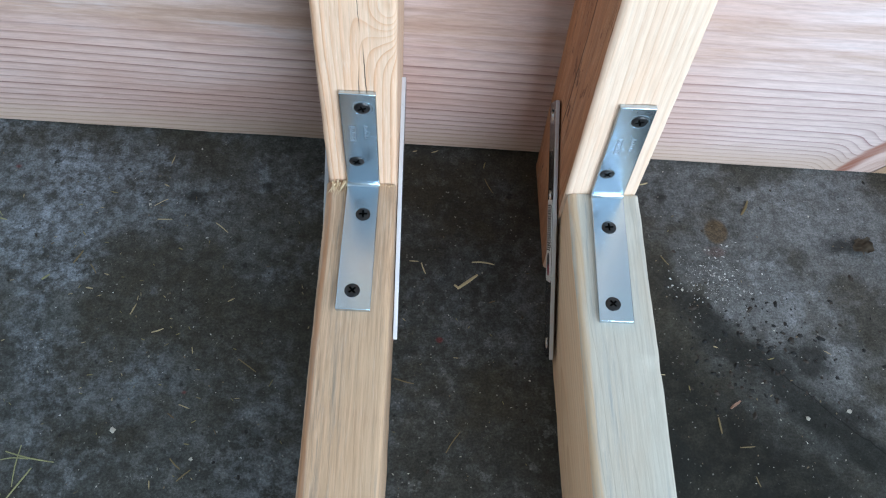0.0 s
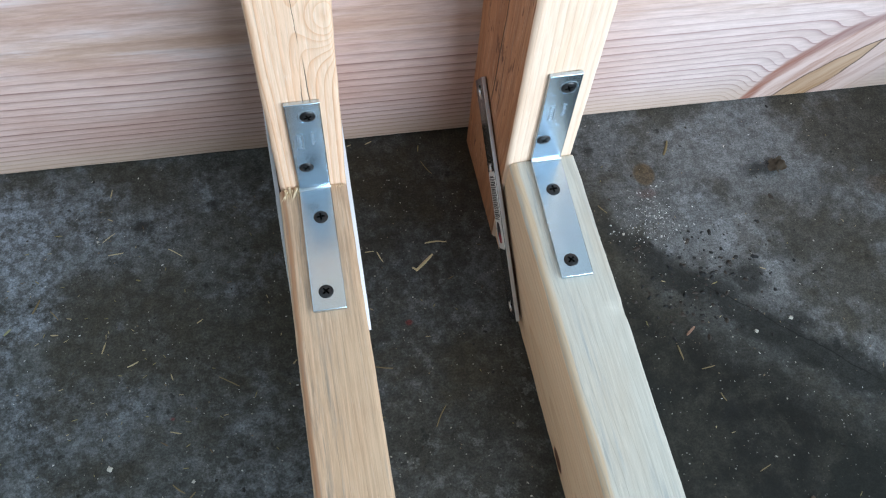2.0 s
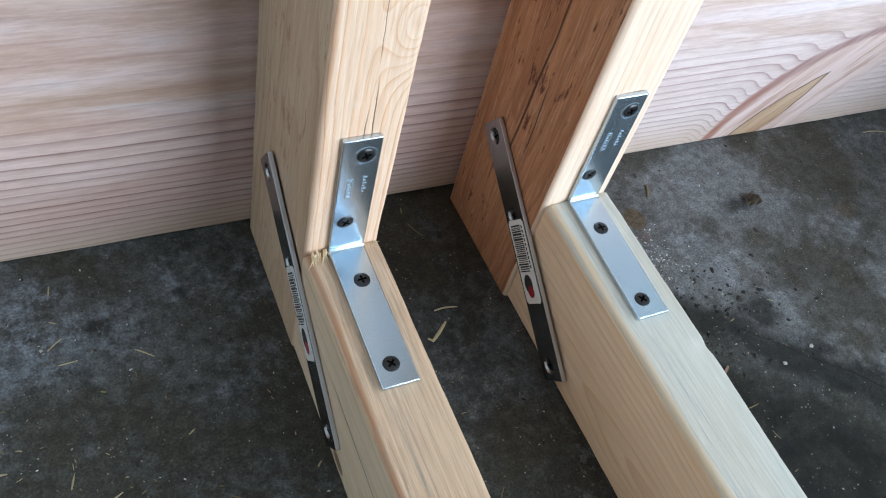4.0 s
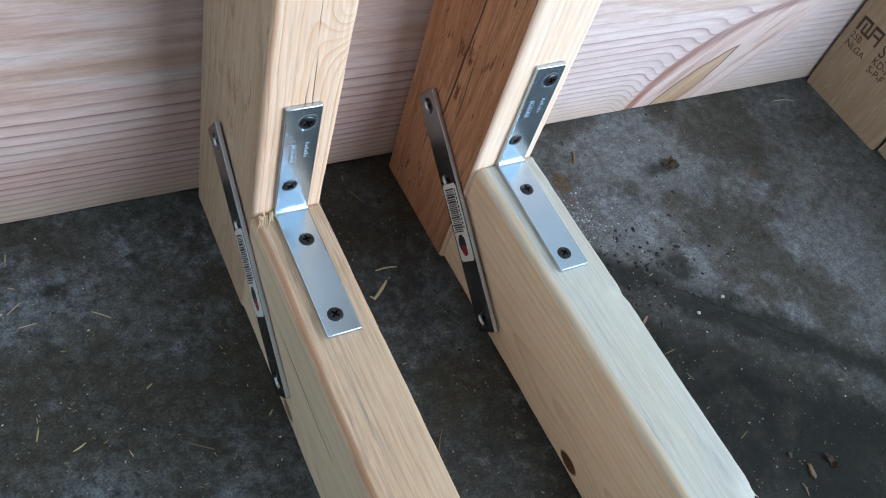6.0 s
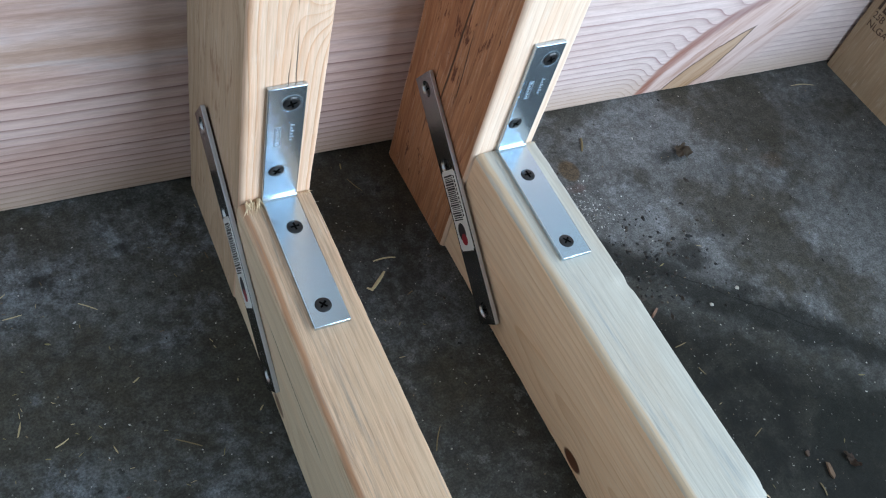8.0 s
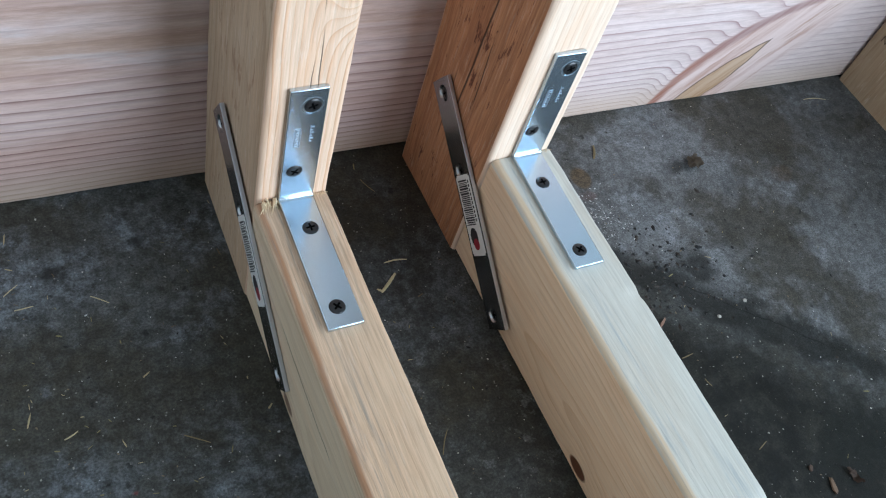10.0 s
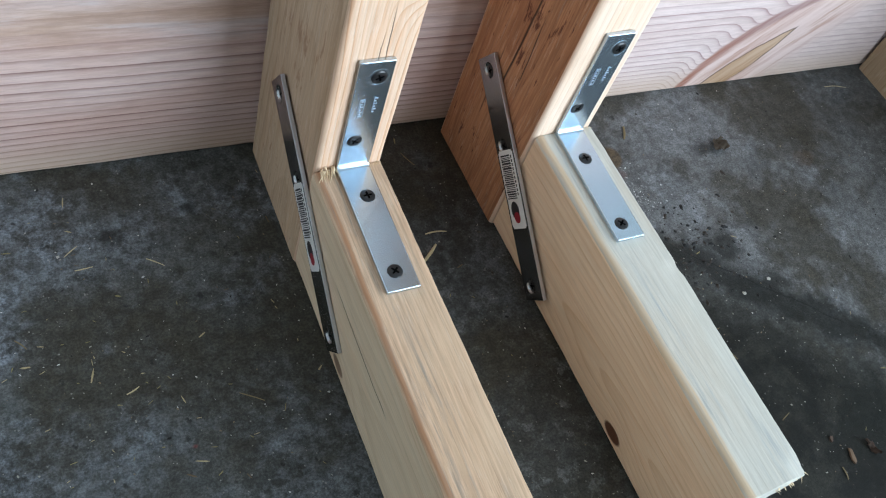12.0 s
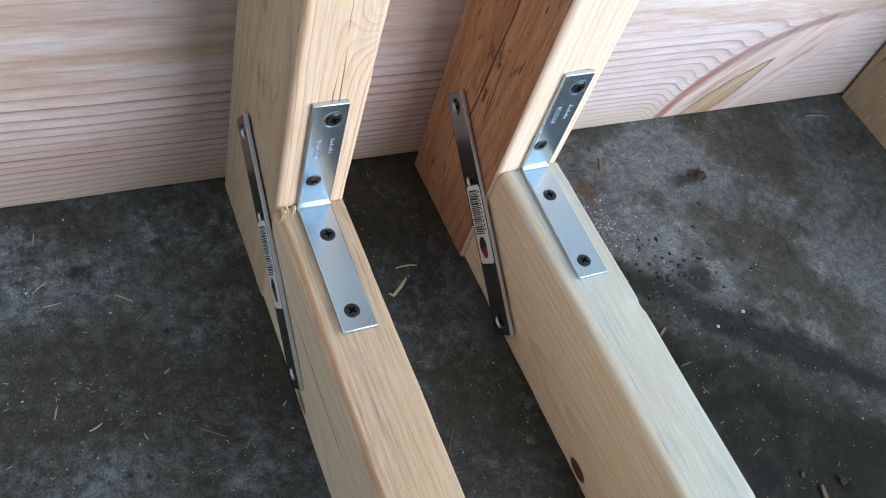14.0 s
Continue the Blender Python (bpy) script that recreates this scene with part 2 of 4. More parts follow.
    for x, y, rr in ((0.218, -0.048, 0.010), (0.257, -0.063, 0.015), (0.28, -0.06, 0.011), (0.239, -0.054, 0.008), (0.30, -0.095, 0.012), (0.215, -0.02, 0.006), (0.318, 0.027, 0.011),
                     (-0.074, 0.053, 0.006), (-0.122, 0.042, 0.007), (0.198, 0.06, 0.004), (0.175, -0.13, 0.03), (0.32, -0.2, 0.03)):
        oil = k.m("MAXIMUM", oil, k.m("MULTIPLY", k.spot(x, y, rr, rr * 0.8, 0.5, wob), 0.9))
    oil = k.m("MAXIMUM", oil, k.m("MULTIPLY", k.step(k.noise(k.vec(k.x, k.y, 5.0), 80, 4, 0.55), 0.66, 0.71), 0.85))
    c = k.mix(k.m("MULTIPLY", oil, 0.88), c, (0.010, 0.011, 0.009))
    hair = k.m("ADD", line, k.m("ADD", -0.006, k.m("MULTIPLY", k.m("SUBTRACT", k.noise(k.vec(k.x, k.y, 2.2), 40, 4), 0.5), 0.014)))
    crack = k.m("MULTIPLY", k.step(k.m("ABSOLUTE", hair), 0.0003, 0.0009, 1, 0), k.m("MULTIPLY", k.step(k.x, 0.23, 0.25), k.step(k.x, 0.36, 0.33)))
    c = k.mix(k.m("MULTIPLY", crack, 0.85), c, (0.006, 0.006, 0.006))
    # brown and rusty drops
    c = k.mix(k.m("MULTIPLY", k.spot(0.233, 0.034, 0.008, 0.0095, 0.18, k.m("MULTIPLY", wob, 0.12)), 0.8), c, (0.075, 0.048, 0.020))
    c = k.mix(k.m("MULTIPLY", k.spot(0.231, 0.018, 0.006, 0.0035, 0.5, wob), 0.25), c, (0.12, 0.04, 0.027))
    c = k.mix(k.m("MULTIPLY", k.spot(0.402, 0.0, 0.008, 0.007, 0.4, wob), 0.5), c, (0.055, 0.036, 0.02))
    for x, y in ((-0.104, -0.097), (0.048, -0.055), (-0.245, 0.06)):
        c = k.mix(k.m("MULTIPLY", k.spot(x, y, 0.0022, 0.0018, 0.5, wob), 0.7), c, (0.15, 0.02, 0.02))
    # pits and pale sand grains in the surface
    warp = k.m("MULTIPLY", k.noise(k.co, 330, 2), 0.004)
    pit = k.m("MULTIPLY", k.step(k.cells(k.vec(k.m("ADD", k.x, warp), k.m("SUBTRACT", k.y, warp), 0.0), 120), 0.07, 0.17, 1, 0), k.step(k.noise(k.vec(k.x, k.y, 4.4), 55, 5, 0.7), 0.53, 0.60))
    c = k.mix(k.m("MULTIPLY", pit, 0.75), c, (0.011, 0.010, 0.009))
    sand = k.m("MULTIPLY", k.step(k.cells(k.vec(k.x, k.y, 0.2), 300), 0.12, 0.18, 1, 0), k.step(k.noise(k.vec(k.x, k.y, 9.0), 120, 2), 0.54, 0.60))
    c = k.mix(k.m("MULTIPLY", sand, 0.6), c, (0.27, 0.265, 0.24))
    c = k.mix(0.36, c, k.mix(k.step(grit, 0.40, 0.60), (0.30, 0.30, 0.30), (1.75, 1.75, 1.75)), "MULTIPLY")
    c = k.mix(0.4, c, k.mix(k.step(fine, 0.42, 0.58), (0.45, 0.45, 0.44), (1.5, 1.5, 1.52)), "MULTIPLY")
    h = k.m("ADD", k.m("MULTIPLY", mid, 0.5), k.m("ADD", k.m("MULTIPLY", fine, 0.7), k.m("MULTIPLY", pit, -1.2)))
    k.bump(h, 0.55, 0.0012)
    rough = k.m("SUBTRACT", k.m("MULTIPLY_ADD", mid, 0.25, 0.44), k.m("MULTIPLY", oil, 0.10))
    return k.done(c, k.m("ADD", rough, k.m("MULTIPLY", bloom, 0.2)), 0.0, 0.27)


def fir_board():
    """Wide flat-sawn fir: dark growth lines along it, closer towards one edge, and a slanting branch knot."""
    k = Nodes("pinkish_fir")
    slow = k.noise(k.vec(k.m("MULTIPLY", k.x, 1.5), 0.2, k.m("MULTIPLY", k.z, 7)), 1.0, 2, 0.5)
    quick = k.noise(k.vec(k.m("MULTIPLY", k.x, 20), 0.2, k.m("MULTIPLY", k.z, 90)), 1.0, 4, 0.6)
    du, dv = k.m("SUBTRACT", k.x, 0.405), k.m("SUBTRACT", k.z, 0.020)
    u = k.m("ADD", k.m("MULTIPLY", du, 0.68), k.m("MULTIPLY", dv, 0.733))
    v = k.m("SUBTRACT", k.m("MULTIPLY", du, 0.733), k.m("MULTIPLY", dv, 0.68))
    v = k.m("ADD", v, k.m("MULTIPLY", k.m("SUBTRACT", k.noise(k.co, 60, 4, 0.6), 0.5), 0.0035))
    # upper edge of the branch, an arc; e grows away from it towards the branch
    arc = k.m("MULTIPLY_ADD", k.m("POWER", k.m("ADD", u, 0.011), 2), 3.4, -0.059)
    e = k.m("SUBTRACT", v, arc)
    side = k.m("MINIMUM", e, 0.0)
    near = k.m("EXPONENT", k.m("MULTIPLY", k.m("POWER", k.m("DIVIDE", side, 0.013), 2), -1))
    near = k.m("MULTIPLY", near, k.step(e, 0.0, 0.06, 1, 0))
    z = k.m("ADD", k.z, k.m("MULTIPLY", k.m("SUBTRACT", slow, 0.5), 0.026))
    z = k.m("ADD", z, k.m("MULTIPLY", k.m("SUBTRACT", quick, 0.5), 0.0007))
    z = k.m("ADD", z, k.m("MULTIPLY", near, 0.011))
    z = k.m("ADD", k.m("MAXIMUM", z, -0.02), 0.06)
    turn = k.m("MULTIPLY", k.m("LOGARITHM", z, 2.718), 17.0)
    saw = k.m("FRACT", turn)
    each = k.noise(k.vec(k.m("FLOOR", turn), 0.11, 0.63), 2.7, 0)
    ring = k.m("MULTIPLY", k.m("POWER", saw, 5.0), k.step(saw, 0.96, 1.0, 1, 0))
    ring = k.m("MULTIPLY", ring, k.step(k.z, 0.085, 0.108, 1, 0.22))
    ring = k.m("MULTIPLY", ring, k.step(e, -0.002, 0.004, 1, k.m("MULTIPLY", k.step(v, 0.004, 0.03), 0.7)))
    ring = k.m("MULTIPLY", ring, k.m("MULTIPLY_ADD", each, 1.1, 0.5), clamp=True)
    fibre = k.noise(k.vec(k.m("MULTIPLY", k.x, 60), 0.5, k.m("MULTIPLY", k.z, 620)), 1.0, 5, 0.7)
    scuff = k.noise(k.vec(k.m("MULTIPLY", k.x, 60), 0.5, k.m("MULTIPLY", k.z, 170)), 1.0, 6, 0.75)
    cloud = k.noise(k.vec(k.m("MULTIPLY", k.x, 7), 0.5, k.m("MULTIPLY", k.z, 26)), 1.0, 4, 0.55)
    c = k.mix(k.step(cloud, 0.3, 0.7), (0.55, 0.37, 0.315), (0.645, 0.50, 0.46))
    c = k.mix(k.m("MULTIPLY", k.step(cloud, 0.55, 0.8), 0.35), c, (0.52, 0.31, 0.17))
    # paler and pinker to the right, partly the light from there painted in
    c = k.mix(k.m("MULTIPLY", k.step(k.x, 0.12, 0.3), 0.6), c, (0.70, 0.595, 0.575))
    # a broad darker, redder growth band with grey bloom above the close lines
    veil = k.noise(k.vec(k.m("MULTIPLY", k.x, 4.5), 0.5, k.m("MULTIPLY", k.z, 48)), 1.0, 6, 0.68, 0.5)
    belt = k.step(k.z, 0.088, 0.104)
    c = k.mix(k.m("MULTIPLY", k.m("MULTIPLY", belt, k.step(veil, 0.42, 0.6)), 0.55), c, (0.43, 0.28, 0.20))
    tan = k.m("MULTIPLY", k.step(k.m("ABSOLUTE", k.m("SUBTRACT", z, 0.178)), 0.004, 0.013, 1, 0), k.step(k.x, 0.2, -0.05))
    c = k.mix(k.m("MULTIPLY", tan, 0.42), c, (0.46, 0.30, 0.21))
    c = k.mix(k.m("MULTIPLY", k.m("MULTIPLY", belt, k.step(veil, 0.46, 0.34)), 0.6), c, (0.62, 0.54, 0.53))
    c = k.mix(k.m("MULTIPLY", ring, k.step(k.x, 0.14, 0.28, 0.88, 0.78)), c, k.mix(k.step(k.x, 0.14, 0.28), (0.16, 0.068, 0.055), (0.26, 0.125, 0.13)))
    c = k.mix(k.m("MULTIPLY", k.step(scuff, 0.56, 0.72), 0.16), c, (0.66, 0.54, 0.52))
    c = k.mix(0.24, c, k.mix(k.step(fibre, 0.36, 0.64), (0.58, 0.52, 0.49), (1.25, 1.25, 1.25)), "MULTIPLY")
    # foot of the board, scuffed and yellower
    c = k.mix(k.m("MULTIPLY", k.step(k.z, 0.034, 0.003), 0.5), c, (0.52, 0.38, 0.26))
    # the branch
    along = k.step(u, 0.075, 0.125, 1, 0.35)
    swirl = k.m("MULTIPLY", k.step(e, -0.002, 0.003), k.step(v, 0.0, 0.03, 1, 0))
    vein = k.noise(k.vec(k.m("MULTIPLY", u, 12), k.m("MULTIPLY", v, 160), 0.4), 1.0, 4, 0.65)
    c = k.mix(k.m("MULTIPLY", k.m("MULTIPLY", swirl, along), 0.8), c, k.mix(k.step(vein, 0.3, 0.62), (0.42, 0.22, 0.16), (0.70, 0.53, 0.48)))
    rim = k.m("MULTIPLY", k.step(k.m("ABSOLUTE", k.m("SUBTRACT", e, 0.005)), 0.002, 0.007, 1, 0), along)
    c = k.mix(k.m("MULTIPLY", rim, k.m("MULTIPLY_ADD", k.step(vein, 0.3, 0.6), -0.25, 0.95)), c, k.mix(k.step(u, -0.04, 0.03), (0.29, 0.105, 0.065), (0.27, 0.15, 0.14)))
    streak = k.m("MULTIPLY", k.step(k.m("ABSOLUTE", k.m("ADD", v, 0.005)), 0.002, 0.006, 1, 0), k.m("MULTIPLY", k.step(u, 0.012, 0.03), k.step(u, 0.085, 0.12, 1, 0)))
    c = k.mix(k.m("MULTIPLY", streak, k.step(vein, 0.62, 0.4)), c, (0.34, 0.17, 0.08))
    lens = k.m("SUBTRACT", k.m("MULTIPLY", k.m("SUBTRACT", 1, k.m("POWER", k.m("DIVIDE", k.m("ADD", u, 0.026), 0.060), 2)), 0.0112), k.m("ABSOLUTE", k.m("ADD", v, 0.0190)))
    heart = k.step(lens, -0.0004, 0.0006)
    c = k.mix(k.m("MULTIPLY", heart, 0.9), c, k.mix(k.step(vein, 0.3, 0.7), (0.36, 0.20, 0.09), (0.53, 0.36, 0.235)))
    bark = k.m("MULTIPLY", k.step(k.m("ABSOLUTE", lens), 0.0004, 0.0013, 1, 0), k.step(vein, 0.36, 0.52))
    c = k.mix(k.m("MULTIPLY", bark, 0.8), c, (0.075, 0.04, 0.025))
    kd = k.m("SQRT", k.m("ADD", k.m("POWER", k.m("MULTIPLY", k.m("SUBTRACT", k.x, 0.428), 0.6), 2), k.m("POWER", k.m("SUBTRACT", k.z, 0.144), 2)))
    c = k.mix(k.m("MULTIPLY", k.step(kd, 0.004, 0.012, 1, 0), 0.8), c, k.mix(vein, (0.14, 0.06, 0.03), (0.42, 0.22, 0.10)))
    h = k.m("ADD", k.m("MULTIPLY", ring, -1.0), k.m("MULTIPLY", fibre, 0.4))
    k.bump(h, 0.25, 0.0004)
    return k.done(c, k.m("MULTIPLY_ADD", fibre, 0.15, 0.55), 0.0, 0.35)


def zinc(name, tint, rough):
    k = Nodes(name)
    brush = k.noise(k.vec(k.m("MULTIPLY", k.x, 900), k.m("MULTIPLY", k.y, 260), k.m("MULTIPLY", k.z, 260)), 1.0, 3, 0.6)
    film = k.noise(k.co, 45, 3, 0.5)
    c = k.mix(film, tint, (tint[0] * 1.08, tint[1] * 0.98, tint[2] * 1.02))
    c = k.mix(k.m("MULTIPLY", k.step(k.noise(k.co, 420, 3, 0.6), 0.62, 0.72), 0.3), c, (0.35, 0.38, 0.40))
    return k.done(c, k.m("MULTIPLY_ADD", brush, 0.06, rough - 0.03), 1.0)


def grains(name, stops):
    """Loose grains, each of its own tone."""
    k = Nodes(name)
    g = k.t.nodes.new("ShaderNodeNewGeometry").outputs["Random Per Island"]
    n = k.t.nodes.new("ShaderNodeValToRGB")
    k.put(n, 0, g)
    n.color_ramp.interpolation = "CONSTANT"
    for i, (at, col) in enumerate(stops):
        e = n.color_ramp.elements[i] if i < 2 else n.color_ramp.elements.new(at)
        e.position, e.color = at, (*col, 1)
    return k.done(n.outputs[0], 0.8)


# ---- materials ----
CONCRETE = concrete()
FIR = fir_board()
POST_A = wood("cream_pine_post", "z", (0.78, 0.56, 0.405), (0.60, 0.29, 0.14), (0.050, 0.030), 0.0032, 0.015,
              knots=((0.228, 0.0165, -0.001, 0.027, 0.0135),), heart=0.0, cracks=(("x", -0.001, 0.0, 0.162, 0.190, 0.00036), ("x", 0.003, -0.06, 0.164, 0.206, 0.00036), ("x", 0.0002, -0.03, 0.209, 0.300, 0.0002)), wob=0.004, line=0.78, tone=0.14)
BEAM_A = wood("tan_pine_beam", "y", (0.71, 0.505, 0.345), (0.45, 0.28, 0.165), (0.04, 0.06), 0.0034, 0.008, wob=0.003, stain=(0.26, 0.22, 0.18), stain_amount=0.9,
              knots=((-0.073, -0.021, 0.012, 0.006, 0.008), (-0.157, -0.021, 0.097, 0.006, 0.011)),
              line=0.4, tone=0.26, edge=(0.60, 0.41, 0.26), arris=(-0.0188, 0.0019, (0.38, 0.18, 0.085), 0.8))
# the post's -x face: a darker tone with brown marks
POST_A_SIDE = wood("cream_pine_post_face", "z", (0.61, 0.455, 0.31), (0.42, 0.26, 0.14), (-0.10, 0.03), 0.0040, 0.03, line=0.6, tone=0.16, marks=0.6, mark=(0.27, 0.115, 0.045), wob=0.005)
BEAM_A_SIDE = wood("cream_pine_beam_face", "y", (0.79, 0.63, 0.44), (0.58, 0.41, 0.24), (-0.12, 0.03), 0.0050, 0.03,
                   knots=((-0.076, -0.0222, 0.009, 0.010, 0.013), (-0.157, -0.0222, 0.092, 0.008, 0.009)),
                   cracks=(("z", 0.0535, 0.045, -0.132, -0.045, 0.0007),), line=0.6, tone=0.13)
POST_B = wood("pale_straight_pine_post", "z", (0.82, 0.64, 0.50), (0.62, 0.38, 0.24), (0.09, 0.02), 0.0042, 0.012, line=0.6, tone=0.1, wob=0.003)
POST_B_SIDE = wood("weathered_orange_pine_face", "z", (0.51, 0.27, 0.145), (0.28, 0.11, 0.05), (0.10, 0.05), 0.0030, 0.02, line=0.7, tone=0.3,
                   cracks=(("y", 0.0435, -0.05, 0.085, 0.30, 0.0011), ("y", 0.030, 0.03, 0.10, 0.16, 0.0006), ("y", 0.052, 0.02, 0.05, 0.12, 0.0005)), marks=1.0, mark=(0.11, 0.036, 0.018), wob=0.004)
BEAM_B = wood("whitish_pine_beam", "y", (0.61, 0.59, 0.52), (0.46, 0.425, 0.355), (0.05, 0.03), 0.0040, 0.02, stain=(0.30, 0.33, 0.34), stain_amount=0.7,
              knots=((-0.160, -0.020, 0.010, 0.006, 0.011),), line=0.3, tone=0.11, arris=(-0.0175, 0.0030, (0.58, 0.40, 0.23), 0.7))
# tan side face, its colour lifted to stand in for missing side light
BEAM_B_SIDE = wood("brightened_tan_pine_face", "y", (0.84, 0.65, 0.455), (0.65, 0.42, 0.24), (-0.045, 0.030), 0.0052, 0.10,
                   knots=((-0.160, -0.0202, 0.0085, 0.012, 0.0135),), heart=1.0, line=0.7, tone=0.10, wob=0.009)
STUD_WOOD = wood("tan_spruce_stud", "z", (0.43, 0.315, 0.205), (0.30, 0.185, 0.10), (-0.03, 0.0), 0.0055, 0.02, line=0.5, tone=0.16)
ZINC = zinc("zinc_plate", (0.555, 0.70, 0.785), 0.26)
# paler than the plate, standing in for light caught on the marks' bevels
STAMPED = zinc("stamped_zinc", (0.60, 0.72, 0.80), 0.40)
# sheared rim of the +x plate, with the daylight on it put into the colour
LIT_EDGE = zinc("lit_sheared_edge", (0.80, 0.84, 0.86), 0.50)
# plates that look along -x: their shade is put into the zinc tones
SHADED_EDGE = zinc("shaded_sheared_edge", (0.50, 0.53, 0.54), 0.42)
SHADED_ZINC = zinc("shaded_zinc_plate", (0.37, 0.395, 0.39), 0.26)
BLACK = plain("black_phosphate", (0.010, 0.010, 0.011), 0.30, 0.0)
# blacker than the head and glossless: the recess's shade put into the colour
PIT = plain("screw_recess", (0.003, 0.003, 0.003), 0.9)
PIT.node_tree.nodes["Principled BSDF"].inputs["Specular IOR Level"].default_value = 0.02
PAPER = plain("white_sticker_paper", (0.74, 0.74, 0.72), 0.55, 0, 0.05)
INK = plain("black_ink", (0.02, 0.02, 0.022), 0.6)
STAMP_INK = plain("brown_stamp_ink", (0.075, 0.045, 0.028), 0.8, 0, 0.4, 400)
RED = plain("red_print", (0.28, 0.015, 0.025), 0.5)
STRAW = plain("dry_straw", (0.46, 0.38, 0.22), 0.6, 0, 0.35, 300)
STRAW_DARK = plain("brown_straw", (0.16, 0.12, 0.055), 0.7, 0, 0.35, 300)
GRASS = plain("cut_grass", (0.25, 0.245, 0.115), 0.55, 0, 0.4, 200)
SPLINTER = plain("torn_wood_fibre", (0.72, 0.56, 0.36), 0.7, 0, 0.2, 400)
CHIP = plain("bark_brown_chip", (0.075, 0.045, 0.03), 0.8, 0, 0.4, 300)
TAN_CHIP = plain("tan_chip", (0.17, 0.105, 0.065), 0.8, 0, 0.4, 300)
PINK_CHIP = plain("pinkish_chip", (0.25, 0.145, 0.10), 0.8)
PLANK_END = plain("reddish_plank_end", (0.20, 0.07, 0.03), 0.8, 0, 0.5, 300)
LEAF = plain("dead_leaf", (0.10, 0.075, 0.05), 0.75, 0, 0.6, 250)
PEBBLE = plain("white_pebble", (0.42, 0.40, 0.35), 0.7, 0, 0.2, 400)
WALL = plain("white_plaster", (0.66, 0.65, 0.62), 0.85, 0, 0.05, 3)
CEILING = plain("white_ceiling_board", (0.80, 0.80, 0.79), 0.9, 0, 0.04, 3)
GRIT = grains("grit", ((0.0, (0.26, 0.25, 0.21)), (0.3, (0.15, 0.115, 0.07)), (0.6, (0.03, 0.027, 0.024)), (0.9, (0.5, 0.48, 0.43))))
POWDER = grains("white_powder", ((0.0, (0.44, 0.44, 0.43)), (0.5, (0.58, 0.58, 0.57)), (0.8, (0.33, 0.32, 0.31))))


# ---- mesh helpers ----
def part(name, bm, material, parent=None, label="", smooth=False):
    """One mesh object from a bmesh, under its thing."""
    me = bpy.data.meshes.new(name)
    bm.to_mesh(me)
    bm.free()
    for m in material if isinstance(material, (list, tuple)) else (material,):
        me.materials.append(m)
    if smooth:
        # only curved faces are shaded round; the flat ones stay flat
        me.set_sharp_from_angle(angle=radians(50))
        axes = [Vector(a) for a in ((1, 0, 0), (0, 1, 0), (0, 0, 1))]
        for f in me.polygons:
            f.use_smooth = smooth == "all" or max(abs(f.normal.dot(a)) for a in axes) < 0.999
    ob = new(name, me)
    ob.parent = parent
    return tagged(ob, label)


def thing(name, at, label, category, group="", kind=""):
    ob = new(name)
    ob.matrix_basis = at
    ob.empty_display_size = 0.02
    return tagged(ob, label, category, group, kind)


def block(bm, x0, x1, y0, y1, z0, z1):
    made = bmesh.ops.create_cube(bm, size=1)["verts"]
    for v in made:
        v.co = Vector((x0 if v.co.x < 0 else x1, y0 if v.co.y < 0 else y1, z0 if v.co.z < 0 else z1))
    return made


def lumber(lo, hi, axis, r, seed, stations=70, wob=0.00035, chips=(), ragged=0.0):
    """A sawn timber with eased, slightly wavy edges. chips: (along, half length, corner 0-3, depth)."""
    i = "xyz".index(axis)
    a, b = [n for n in range(3) if n != i]
    mid = ((lo[a] + hi[a]) / 2, (lo[b] + hi[b]) / 2)
    half = ((hi[a] - lo[a]) / 2, (hi[b] - lo[b]) / 2)
    ring = []
    for c, (sa, sb) in enumerate(((1, 1), (-1, 1), (-1, -1), (1, -1))):
        for s in range(6):
            w = radians(90 * c + 90 * s / 5)
            ring.append((mid[0] + sa * (half[0] - r) + r * math.cos(w), mid[1] + sb * (half[1] - r) + r * math.sin(w), math.cos(w), math.sin(w), c))
        nsa, nsb = ((-1, 1), (-1, -1), (1, -1), (1, 1))[c]
        span = half[1 if nsa == sa else 0]
        edge = (r + 0.0005) / (2 * span)
        for s in (edge, 0.35, 0.65, 1 - edge):
            pa = mid[0] + (sa + (nsa - sa) * s) * half[0] if nsa != sa else mid[0] + sa * half[0]
            pb = mid[1] + (sb + (nsb - sb) * s) * half[1] if nsb != sb else mid[1] + sb * half[1]
            w = radians(90 * (c + 1))
            ring.append((pa, pb, math.cos(w), math.sin(w), -1))
    bm = bmesh.new()
    rows = []
    for n in range(stations + 1):
        f = n / stations
        l = lo[i] + (hi[i] - lo[i]) * f
        row = []
        for pa, pb, na, nb, c in ring:
            out = wob * (noise.noise((l * 22 + seed, pa * 60, pb * 60)) + 0.6 * noise.noise((l * 90, pa * 160 + seed, pb * 160)))
            for at, wide, corner, deep in chips:
                if c == corner:
                    out -= deep * math.exp(-((l - at) / wide) ** 2) * (0.8 + 0.5 * noise.noise((l * 400, pa * 300, seed)))
            co = [0.0, 0.0, 0.0]
            co[a], co[b] = pa + na * out, pb + nb * out
            co[i] = l
            if ragged and n == 0:
                co[i] += ragged * max(0, noise.noise((pa * 260, pb * 260, seed)))
            row.append(bm.verts.new(co))
        rows.append(row)
    m = len(ring)
    for p, q in zip(rows, rows[1:]):
        for j in range(m):
            bm.faces.new((p[j], p[(j + 1) % m], q[(j + 1) % m], q[j])).smooth = True
    for row in (rows[0], rows[-1]):
        bm.faces.new([bm.verts.new(v.co) for v in row])
    bmesh.ops.recalc_face_normals(bm, faces=bm.faces[:])
    return bm


